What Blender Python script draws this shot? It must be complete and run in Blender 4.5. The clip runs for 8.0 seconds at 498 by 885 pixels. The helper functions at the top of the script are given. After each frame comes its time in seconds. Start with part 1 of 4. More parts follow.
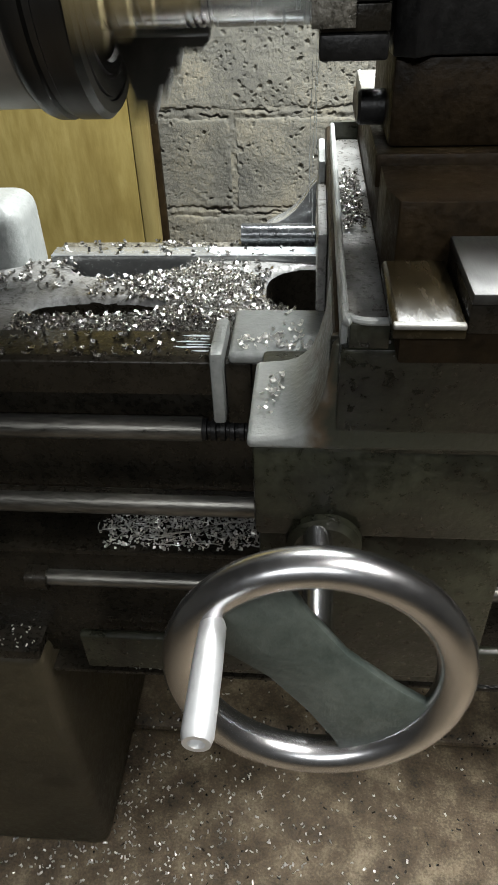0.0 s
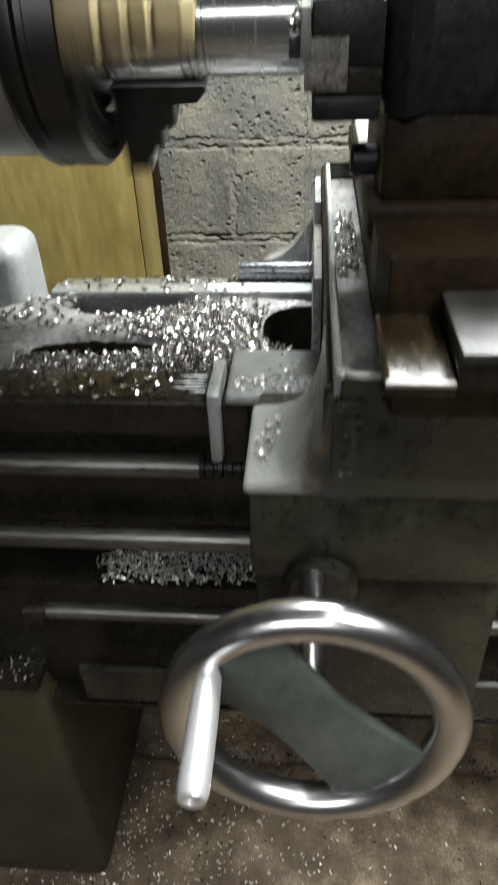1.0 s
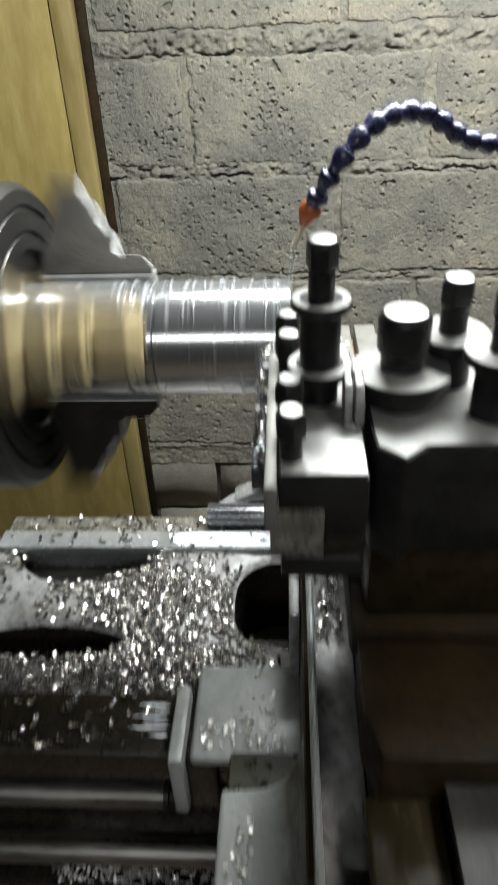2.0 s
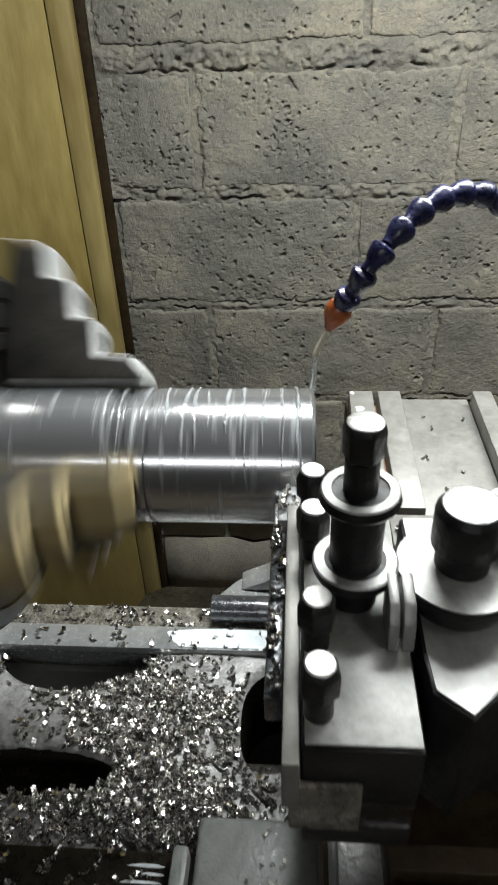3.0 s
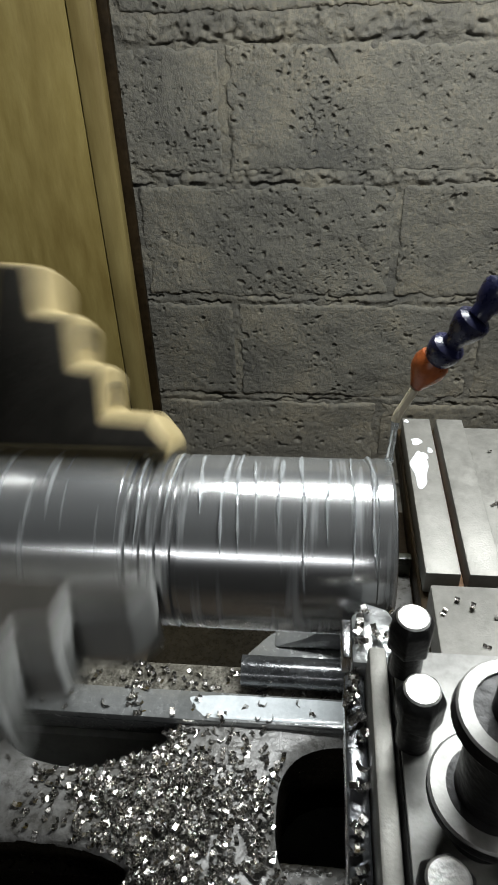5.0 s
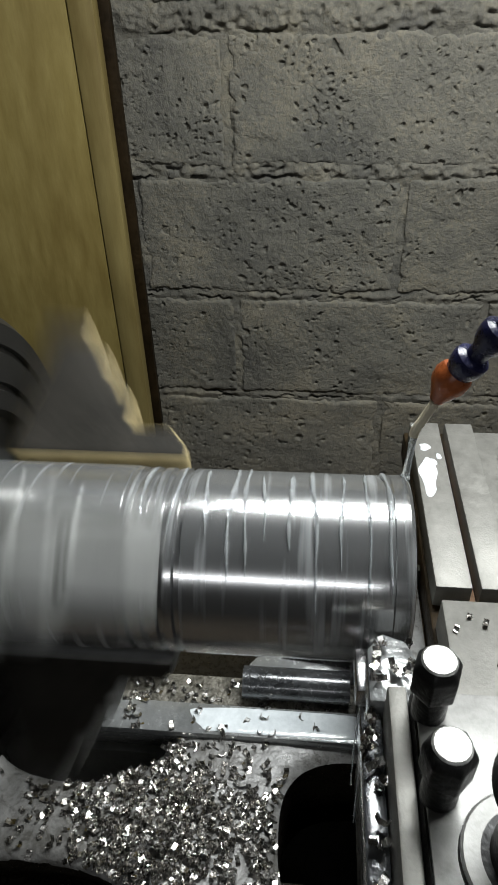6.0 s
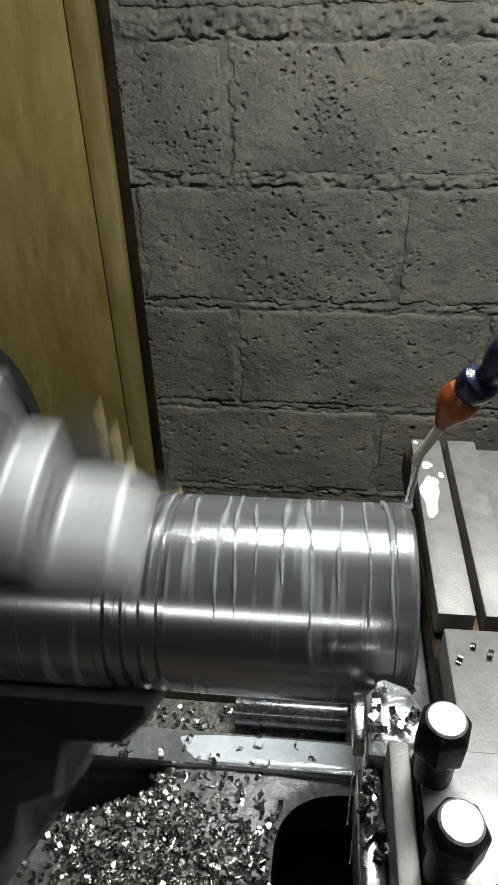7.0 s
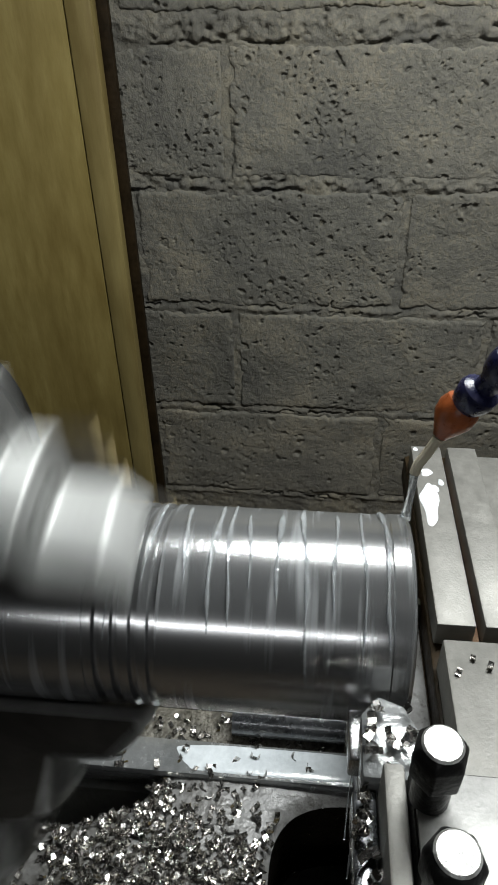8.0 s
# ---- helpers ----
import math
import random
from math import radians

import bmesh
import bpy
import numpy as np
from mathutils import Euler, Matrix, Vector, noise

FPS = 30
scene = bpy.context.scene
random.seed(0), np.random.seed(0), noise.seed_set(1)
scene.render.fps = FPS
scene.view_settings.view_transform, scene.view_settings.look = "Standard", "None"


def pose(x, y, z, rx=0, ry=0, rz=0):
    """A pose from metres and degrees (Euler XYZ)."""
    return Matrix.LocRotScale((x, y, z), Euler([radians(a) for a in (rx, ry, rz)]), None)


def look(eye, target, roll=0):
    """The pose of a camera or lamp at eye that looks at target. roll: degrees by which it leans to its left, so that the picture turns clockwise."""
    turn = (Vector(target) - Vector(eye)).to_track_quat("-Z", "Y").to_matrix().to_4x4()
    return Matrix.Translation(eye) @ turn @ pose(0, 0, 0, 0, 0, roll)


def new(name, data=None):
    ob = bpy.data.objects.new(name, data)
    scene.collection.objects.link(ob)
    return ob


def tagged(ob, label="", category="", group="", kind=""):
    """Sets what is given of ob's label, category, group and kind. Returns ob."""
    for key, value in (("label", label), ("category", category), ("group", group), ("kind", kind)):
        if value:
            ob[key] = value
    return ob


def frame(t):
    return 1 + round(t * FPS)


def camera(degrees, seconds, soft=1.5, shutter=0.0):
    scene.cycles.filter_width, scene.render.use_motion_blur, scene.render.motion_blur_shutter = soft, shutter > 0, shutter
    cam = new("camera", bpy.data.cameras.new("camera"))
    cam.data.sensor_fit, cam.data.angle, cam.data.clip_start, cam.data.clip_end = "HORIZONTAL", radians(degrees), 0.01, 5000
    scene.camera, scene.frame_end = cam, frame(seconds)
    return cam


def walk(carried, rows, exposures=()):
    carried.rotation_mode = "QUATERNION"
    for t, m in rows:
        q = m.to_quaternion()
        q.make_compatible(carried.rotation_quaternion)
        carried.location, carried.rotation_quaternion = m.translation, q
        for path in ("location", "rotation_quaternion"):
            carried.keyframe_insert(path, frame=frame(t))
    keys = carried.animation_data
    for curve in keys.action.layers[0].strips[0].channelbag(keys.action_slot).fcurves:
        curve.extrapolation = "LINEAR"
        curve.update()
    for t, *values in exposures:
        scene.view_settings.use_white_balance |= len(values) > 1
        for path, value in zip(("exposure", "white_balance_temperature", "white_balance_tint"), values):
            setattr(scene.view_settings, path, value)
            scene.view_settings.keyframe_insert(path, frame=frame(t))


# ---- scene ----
cam = camera(39.7, 8.0, 1.5, 0.6)
PATH = [
    (0, (0.005, -0.498, 1.234), (-0.157, 1.069, 0.002), -2.4),
    (0.5, (0.01, -0.503, 1.234), (-0.174, 1.076, 0.02), -2.9),
    (1, (0.008, -0.49, 1.254), (-0.156, 1.103, 0.057), -2.5),
    (1.3, (0.017, -0.438, 1.305), (-0.130, 1.187, 0.151), -3.4),
    (1.5, (0.018, -0.406, 1.341), (-0.094, 1.244, 0.216), -2.7),
    (2, (0.012, -0.292, 1.4), (-0.103, 1.352, 0.267), -2.5),
    (2.2, (0.01, -0.26, 1.415), (-0.1, 1.388, 0.288), -2.3),
    (3.5, (0.001, -0.149, 1.425), (-0.159, 1.464, 0.254), -2.2),
    (4, (-0.006, -0.12, 1.417), (-0.179, 1.484, 0.235), -2.1),
    (4.5, (-0.013, -0.098, 1.413), (-0.2, 1.5, 0.225), -2.5),
    (6, (-0.025, -0.066, 1.409), (-0.201, 1.512, 0.194), -1.9),
    (6.5, (-0.025, -0.053, 1.404), (-0.211, 1.53, 0.196), -1.9),
    (7, (-0.024, -0.048, 1.403), (-0.199, 1.545, 0.207), -1.4),
    (7.5, (-0.025, -0.044, 1.401), (-0.207, 1.545, 0.2), -1.6),
    (8, (-0.022, -0.042, 1.402), (-0.202, 1.556, 0.212), -1.3),
]
EXPOSURES = [(0.0, 1.55), (1.0, 1.55), (1.5, 1.30), (2.2, 0.80), (3.5, 0.26), (5.8, -0.20), (8.0, -0.37)]
walk(cam, [(t, look(eye, target, roll)) for t, eye, target, roll in PATH], EXPOSURES)

# ---- light ----
world = bpy.data.worlds.new("world")
scene.world = world
world.use_nodes = True
world.node_tree.nodes["Background"].inputs[0].default_value = (0.5, 0.55, 0.6, 1)
world.node_tree.nodes["Background"].inputs[1].default_value = 0.02


def tube_lamp(name, x, y, z, length, width, watts, color, target):
    data = bpy.data.lights.new(name, "AREA")
    data.shape, data.size, data.size_y, data.energy, data.color = "RECTANGLE", length, width, watts, color
    ob = new(name, data)
    ob.matrix_world = look((x, y, z), target)
    return ob


tube_lamp("machine_lamp", 0.32, 0.42, 1.80, 0.8, 0.12, 20.5, (0.965, 1.0, 0.995), (0.32, 0.45, 0.6))
tube_lamp("ceiling_tube_lamp", -0.3, -2.2, 2.3, 1.2, 0.12, 9, (0.95, 0.98, 1.0), (-0.3, -1.2, 0.6))
floor_light = tube_lamp("ceiling_tube_lamp", 0.75, -0.65, 2.5, 0.6, 0.3, 5.8, (1.0, 0.98, 0.95), (0.55, -0.6, 0.0))
floor_light.data.spread = radians(70)


# ---- materials ----
def nodes_of(name):
    m = bpy.data.materials.new(name)
    m.use_nodes = True
    return m, m.node_tree.nodes, m.node_tree.links, m.node_tree.nodes["Principled BSDF"]


def mat(name, base, other, rough=0.5, metal=0.0, scale=20.0, fine=200.0, bump=0.0, bump_scale=300.0, spread=0.15, stretch=(1, 1, 1), coat=0.0, per_piece=0.0, spec=0.5, lo=0.55, hi=0.95, mid=None, place="Object"):
    """Two tones mixed by a coarse and a fine noise in object space, roughness that varies, and a fine relief."""
    m, N, L, p = nodes_of(name)
    tc = N.new("ShaderNodeTexCoord")
    mp = N.new("ShaderNodeMapping")
    mp.inputs["Scale"].default_value = stretch
    geo = N.new("ShaderNodeNewGeometry")
    L.new(geo.outputs["Position"] if place == "world" else tc.outputs["Object"], mp.inputs[0])
    big, small = N.new("ShaderNodeTexNoise"), N.new("ShaderNodeTexNoise")
    for n, s in ((big, scale), (small, fine)):
        n.inputs["Scale"].default_value = s
        n.inputs["Detail"].default_value = 6
        n.inputs["Roughness"].default_value = 0.65
        L.new(mp.outputs[0], n.inputs["Vector"])
    add = N.new("ShaderNodeMath")
    add.operation = "MULTIPLY_ADD"
    L.new(small.outputs["Fac"], add.inputs[0])
    add.inputs[1].default_value = 0.5
    L.new(big.outputs["Fac"], add.inputs[2])
    ramp = N.new("ShaderNodeValToRGB")
    ramp.color_ramp.elements[0].position, ramp.color_ramp.elements[1].position = lo, hi
    ramp.color_ramp.elements[0].color, ramp.color_ramp.elements[1].color = (*base, 1), (*other, 1)
    if mid:
        ramp.color_ramp.elements.new((lo + hi) / 2).color = (*mid, 1)
    L.new(add.outputs[0], ramp.inputs[0])
    out = ramp.outputs[0]
    if per_piece:
        info, hsv = N.new("ShaderNodeObjectInfo"), N.new("ShaderNodeHueSaturation")
        rng = N.new("ShaderNodeMapRange")
        rng.inputs[3].default_value, rng.inputs[4].default_value = 1 - per_piece, 1 + per_piece
        L.new(info.outputs["Random"], rng.inputs[0])
        L.new(rng.outputs[0], hsv.inputs["Value"])
        L.new(out, hsv.inputs["Color"])
        out = hsv.outputs[0]
    L.new(out, p.inputs["Base Color"])
    rr = N.new("ShaderNodeMapRange")
    rr.inputs[1].default_value, rr.inputs[2].default_value = 0.3, 0.7
    rr.inputs[3].default_value, rr.inputs[4].default_value = max(rough - spread, 0.03), min(rough + spread, 1)
    L.new(small.outputs["Fac"], rr.inputs[0])
    L.new(rr.outputs[0], p.inputs["Roughness"])
    p.inputs["Metallic"].default_value = metal
    p.inputs["Coat Weight"].default_value = coat
    p.inputs["Specular IOR Level"].default_value = spec
    p.inputs["Coat Roughness"].default_value = 0.12
    if bump:
        bn, b = N.new("ShaderNodeTexNoise"), N.new("ShaderNodeBump")
        bn.inputs["Scale"].default_value, bn.inputs["Detail"].default_value = bump_scale, 5
        L.new(mp.outputs[0], bn.inputs["Vector"])
        L.new(bn.outputs["Fac"], b.inputs["Height"])
        b.inputs["Strength"].default_value, b.inputs["Distance"].default_value = bump, 0.002
        L.new(b.outputs[0], p.inputs["Normal"])
    return m


BLOCK = mat("concrete_block", (0.097, 0.092, 0.079), (0.272, 0.236, 0.168), 0.85, 0, 5, 160, 0.9, 420, 0.1, per_piece=0.09, lo=0.56, hi=0.98, mid=(0.166, 0.154, 0.124), place="world")
MORTAR = mat("mortar", (0.103, 0.097, 0.083), (0.262, 0.232, 0.168), 0.9, 0, 9, 180, 1.0, 400, 0.07, lo=0.58, hi=0.94, mid=(0.165, 0.152, 0.122), place="world")


def dim_wall_middle(m):
    """Weaker lamp light on the wall's middle, put into the colour: a darker patch with a ragged outline."""
    N, L, p = m.node_tree.nodes, m.node_tree.links, m.node_tree.nodes["Principled BSDF"]
    undimmed = p.inputs["Base Color"].links[0].from_socket
    geo, far, n = N.new("ShaderNodeNewGeometry"), N.new("ShaderNodeVectorMath"), N.new("ShaderNodeTexNoise")
    far.operation = "DISTANCE"
    far.inputs[1].default_value = (-0.10, WALL_Y, 0.98)
    L.new(geo.outputs["Position"], far.inputs[0])
    L.new(geo.outputs["Position"], n.inputs["Vector"])
    n.inputs["Scale"].default_value, n.inputs["Detail"].default_value = 6, 7
    add, rng = N.new("ShaderNodeMath"), N.new("ShaderNodeMapRange")
    add.operation = "MULTIPLY_ADD"
    L.new(n.outputs["Fac"], add.inputs[0])
    add.inputs[1].default_value = 0.35
    L.new(far.outputs["Value"], add.inputs[2])
    L.new(add.outputs[0], rng.inputs[0])
    rng.inputs[1].default_value, rng.inputs[2].default_value = 0.38, 0.72
    mix = N.new("ShaderNodeMix")
    mix.data_type, mix.blend_type = "RGBA", "MULTIPLY"
    inv = N.new("ShaderNodeMath")
    inv.operation = "SUBTRACT"
    inv.inputs[0].default_value = 1.0
    L.new(rng.outputs[0], inv.inputs[1])
    L.new(inv.outputs[0], mix.inputs[0])
    L.new(undimmed, mix.inputs[6])
    mix.inputs[7].default_value = (0.78, 0.80, 0.82, 1)
    L.new(mix.outputs[2], p.inputs["Base Color"])


WALL_Y = 1.0
dim_wall_middle(BLOCK)
dim_wall_middle(MORTAR)
PLY = mat("yellow_plywood", (0.130, 0.088, 0.024), (0.35, 0.28, 0.100), 0.42, 0, 3.5, 60, 0.12, 160, 0.12, (1, 1, 0.22), lo=0.46, hi=1.04, mid=(0.235, 0.180, 0.057))
BATTEN = mat("batten_wood", (0.14, 0.100, 0.032), (0.27, 0.215, 0.08), 0.5, 0, 8, 70, 0.2, 140, 0.1, (1, 1, 0.15))
FLOORM = mat("stained_concrete_floor", (0.030, 0.021, 0.013), (0.33, 0.275, 0.19), 0.62, 0, 13, 230, 1.0, 260, 0.22, lo=0.57, hi=0.98, mid=(0.130, 0.098, 0.061))
PLASTER = mat("grey_plaster", (0.07, 0.067, 0.06), (0.11, 0.105, 0.095), 0.9, 0, 3, 40, 0.3, 80, 0.05)
CAST = mat("grey_painted_cast_iron", (0.16, 0.17, 0.165), (0.27, 0.28, 0.27), 0.38, 0, 14, 160, 0.35, 220, 0.12)
WEB = mat("oily_bed_casting", (0.080, 0.077, 0.070), (0.25, 0.25, 0.245), 0.34, 0, 18, 160, 0.45, 260, 0.16, lo=0.6, hi=0.95)
WET = mat("wet_cast_iron", (0.22, 0.23, 0.23), (0.36, 0.37, 0.37), 0.22, 0.5, 18, 140, 0.3, 200, 0.1, coat=0.6)
OLIVE = mat("oily_olive_paint", (0.006, 0.006, 0.004), (0.040, 0.042, 0.026), 0.36, 0, 16, 110, 0.3, 200, 0.2, lo=0.56, hi=0.98, mid=(0.018, 0.019, 0.012))
PEDESTAL = mat("brown_olive_paint", (0.022, 0.018, 0.010), (0.055, 0.046, 0.026), 0.5, 0, 6, 90, 0.3, 200, 0.15)
GREENGREY = mat("green_grey_paint", (0.035, 0.046, 0.040), (0.085, 0.098, 0.086), 0.42, 0, 22, 160, 0.3, 200, 0.14)
DARK = mat("oily_shade_black_iron", (0.006, 0.0055, 0.004), (0.025, 0.021, 0.015), 0.30, 0.15, 16, 160, 0.3, 240, 0.12, spec=0.35)
COVER = mat("scuffed_steel_cover", (0.025, 0.0245, 0.023), (0.060, 0.059, 0.055), 0.36, 0.2, 26, 200, 0.08, 500, 0.08, (1, 0.3, 1), spec=0.15)
SLIDE = mat("ground_steel_slide", (0.15, 0.147, 0.134), (0.24, 0.235, 0.216), 0.52, 0.5, 30, 200, 0.12, 600, 0.08)
BROWN = mat("oil_brown_iron_gap_shade", (0.006, 0.004, 0.002), (0.028, 0.018, 0.008), 0.5, 0.0, 12, 140, 0.3, 220, 0.15, spec=0.13)
JAW = mat("coolant_smeared_jaw_steel", (0.26, 0.265, 0.255), (0.38, 0.385, 0.375), 0.50, 0.4, 40, 300, 0.15, 600, 0.10)
TANJAW = mat("oil_tanned_jaw_steel", (0.31, 0.245, 0.115), (0.43, 0.35, 0.185), 0.50, 0.3, 40, 300, 0.15, 600, 0.10)
JAWSIDE = mat("dark_jaw_side_steel", (0.012, 0.011, 0.009), (0.036, 0.033, 0.028), 0.7, 0.0, 40, 300, 0.2, 600, 0.12, spec=0.12)
BACKPLATE = mat("pale_backplate_steel", (0.20, 0.19, 0.165), (0.32, 0.305, 0.27), 0.42, 0.5, 30, 240, 0.15, 500, 0.1)
CHUCK = mat("dark_chuck_steel", (0.045, 0.043, 0.040), (0.10, 0.098, 0.092), 0.36, 0.9, 40, 300, 0.15, 600, 0.1)
BRONZE = mat("oiled_steel_slide", (0.006, 0.0045, 0.002), (0.026, 0.020, 0.010), 0.24, 0.0, 20, 160, 0.06, 500, 0.08, (1, 0.25, 1), spec=0.2)
STEEL = mat("turned_steel", (0.52, 0.52, 0.52), (0.68, 0.68, 0.68), 0.22, 1.0, 40, 300, 0.08, 900, 0.08)
CHROME = mat("polished_chrome", (0.62, 0.62, 0.63), (0.70, 0.70, 0.71), 0.25, 1.0, 30, 200, 0, 300, 0.02)
KNOB = mat("bright_aluminium", (0.78, 0.79, 0.80), (0.86, 0.87, 0.88), 0.36, 0.75, 30, 200, 0, 300, 0.02)
BLACKOX = mat("black_oxide_steel", (0.006, 0.006, 0.006), (0.017, 0.0165, 0.016), 0.42, 0.0, 30, 200, 0.2, 400, 0.14, spec=0.25)
# pale tops for black parts: overhead lamp light is put into their colour
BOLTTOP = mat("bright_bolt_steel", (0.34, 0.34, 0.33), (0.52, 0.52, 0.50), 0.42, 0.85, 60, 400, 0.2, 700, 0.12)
TOPSTEEL = mat("worn_lit_top_steel", (0.17, 0.168, 0.160), (0.30, 0.298, 0.285), 0.44, 0.35, 45, 400, 0.04, 900, 0.12)
LEDGE = mat("speckled_oily_ledge", (0.050, 0.047, 0.038), (0.24, 0.228, 0.195), 0.36, 0.2, 90, 480, 0.7, 420, 0.2, lo=0.6, hi=0.94, mid=(0.125, 0.117, 0.096))
WETDARK = mat("wet_dark_steel", (0.022, 0.024, 0.026), (0.095, 0.10, 0.105), 0.22, 0.5, 30, 260, 0.2, 400, 0.1, coat=0.6)
CHIP = mat("steel_chips", (0.33, 0.32, 0.30), (0.74, 0.72, 0.69), 0.24, 1.0, 90, 500, 0, 0, 0.12)
ROD = mat("dull_steel_rod", (0.080, 0.077, 0.068), (0.22, 0.212, 0.19), 0.38, 0.8, 30, 240, 0.12, 500, 0.12, (0.2, 1, 1))
BRIGHTCHIP = mat("bright_chips", (0.60, 0.59, 0.56), (0.85, 0.84, 0.80), 0.4, 0.7, 90, 500, 0, 0, 0.12)
BLUE = mat("blue_plastic", (0.006, 0.007, 0.022), (0.017, 0.019, 0.068), 0.3, 0, 60, 300, 0.15, 500, 0.12)
ORANGE = mat("orange_plastic", (0.16, 0.035, 0.010), (0.38, 0.10, 0.025), 0.35, 0, 90, 300, 0.15, 500, 0.12)
TUBE = mat("cream_nozzle_tube", (0.50, 0.45, 0.33), (0.62, 0.57, 0.44), 0.4, 0, 60, 300, 0.05, 500, 0.1)
MILK = mat("milky_coolant", (0.62, 0.66, 0.68), (0.80, 0.83, 0.84), 0.12, 0, 60, 300, 0.05, 500, 0.05)
FILM = mat("thin_coolant_film", (0.48, 0.52, 0.54), (0.64, 0.68, 0.70), 0.14, 0, 50, 300, 0.12, 260, 0.08)
WATER = mat("clear_coolant", (0.75, 0.80, 0.82), (0.85, 0.88, 0.89), 0.06, 0, 60, 300, 0.0, 500, 0.02)
WATER.node_tree.nodes["Principled BSDF"].inputs["Transmission Weight"].default_value = 0.75
RUST = mat("rusty_slot", (0.16, 0.08, 0.04), (0.30, 0.20, 0.12), 0.7, 0.2, 60, 300, 0.4, 500, 0.15)


def washed_paint():
    """Olive paint washed to bare grey along the way, with a rusty fringe."""
    m = mat("washed_paint", (0.16, 0.17, 0.165), (0.27, 0.28, 0.27), 0.38, 0, 14, 160, 0.35, 220, 0.12)
    N, L, p = m.node_tree.nodes, m.node_tree.links, m.node_tree.nodes["Principled BSDF"]
    grey = p.inputs["Base Color"].links[0].from_socket
    geo, sep, n = N.new("ShaderNodeNewGeometry"), N.new("ShaderNodeSeparateXYZ"), N.new("ShaderNodeTexNoise")
    L.new(geo.outputs["Position"], sep.inputs[0])
    L.new(geo.outputs["Position"], n.inputs["Vector"])
    n.inputs["Scale"].default_value, n.inputs["Detail"].default_value = 45, 6
    off = N.new("ShaderNodeMath")
    off.operation = "MULTIPLY_ADD"
    L.new(n.outputs["Fac"], off.inputs[0])
    off.inputs[1].default_value = 0.035
    L.new(sep.outputs["X"], off.inputs[2])
    ramp = N.new("ShaderNodeValToRGB")
    rng = N.new("ShaderNodeMapRange")
    rng.inputs[1].default_value, rng.inputs[2].default_value = 0.022, 0.040
    L.new(off.outputs[0], rng.inputs[0])
    L.new(rng.outputs[0], ramp.inputs[0])
    ramp.color_ramp.elements[0].color, ramp.color_ramp.elements[1].color = (0.22, 0.23, 0.22, 1), (0.030, 0.031, 0.019, 1)
    ramp.color_ramp.elements.new(0.62).color = (0.085, 0.060, 0.034, 1)
    mix = N.new("ShaderNodeMix")
    mix.data_type = "RGBA"
    mix.inputs["Factor"].default_value = 0.96
    L.new(grey, mix.inputs[6])
    L.new(ramp.outputs[0], mix.inputs[7])
    L.new(mix.outputs[2], p.inputs["Base Color"])
    return m


WASHED = washed_paint()


# ---- building helpers ----
def part(name, bm, material, parent=None, label="", smooth=True, angle=35):
    me = bpy.data.meshes.new(name)
    bm.normal_update()
    for fc in bm.faces:
        fc.smooth = smooth
    if smooth:
        for e in bm.edges:
            if len(e.link_faces) == 2 and e.calc_face_angle(0) > radians(angle):
                e.smooth = False
    bm.to_mesh(me)
    bm.free()
    me.materials.append(material)
    ob = new(name, me)
    if parent:
        ob.parent = parent
    return tagged(ob, label)


def thing(name, label, category, at=(0, 0, 0), group="", kind=""):
    ob = new(name)
    ob.location = at
    ob.empty_display_size = 0.05
    return tagged(ob, label, category, group, kind)


def box(x0, x1, y0, y1, z0, z1, bevel=0.002, seg=2, bm=None):
    bm = bm or bmesh.new()
    made = bmesh.ops.create_cube(bm, size=1, matrix=Matrix.Translation(((x0 + x1) / 2, (y0 + y1) / 2, (z0 + z1) / 2)) @ Matrix.Diagonal((x1 - x0, y1 - y0, z1 - z0, 1)))
    if bevel:
        edges = {e for v in made["verts"] for e in v.link_edges}
        bmesh.ops.bevel(bm, geom=list(edges), offset=bevel, segments=seg, affect="EDGES", profile=0.5)
    return bm


def revolve(profile, m=None, seg=48, bm=None):
    """A solid of revolution about local z from (radius, height) pairs."""
    bm = bm or bmesh.new()
    m = m or Matrix()
    rings = []
    for r, z in profile:
        if r < 1e-6:
            rings.append([bm.verts.new(m @ Vector((0, 0, z)))])
        else:
            rings.append([bm.verts.new(m @ Vector((r * math.cos(2 * math.pi * k / seg), r * math.sin(2 * math.pi * k / seg), z))) for k in range(seg)])
    for a, b in zip(rings, rings[1:]):
        for k in range(seg):
            q = [a[k % len(a)], a[(k + 1) % seg % len(a)], b[(k + 1) % seg % len(b)], b[k % len(b)]]
            q = [v for i, v in enumerate(q) if v not in q[:i]]
            if len(q) > 2:
                bm.faces.new(q)
    bmesh.ops.recalc_face_normals(bm, faces=bm.faces)
    return bm


ALONG_X = Matrix.Rotation(radians(90), 4, "Y")
ALONG_Y = Matrix.Rotation(radians(-90), 4, "X")


def prism(points, axis, lo, hi, bevel=0.002, seg=2):
    """A closed outline of two coordinates drawn out along an axis: x gives (y, z), y gives (x, z), z gives (x, y)."""
    bm = bmesh.new()
    put = {"x": lambda p, d: (d, p[0], p[1]), "y": lambda p, d: (p[0], d, p[1]), "z": lambda p, d: (p[0], p[1], d)}[axis]
    a, b = [bm.verts.new(put(p, lo)) for p in points], [bm.verts.new(put(p, hi)) for p in points]
    n = len(points)
    bm.faces.new(a)
    bm.faces.new(b)
    for k in range(n):
        bm.faces.new((a[k], a[(k + 1) % n], b[(k + 1) % n], b[k]))
    bmesh.ops.recalc_face_normals(bm, faces=bm.faces)
    if bevel:
        bmesh.ops.bevel(bm, geom=bm.edges[:], offset=bevel, segments=seg, affect="EDGES", profile=0.5)
    return bm


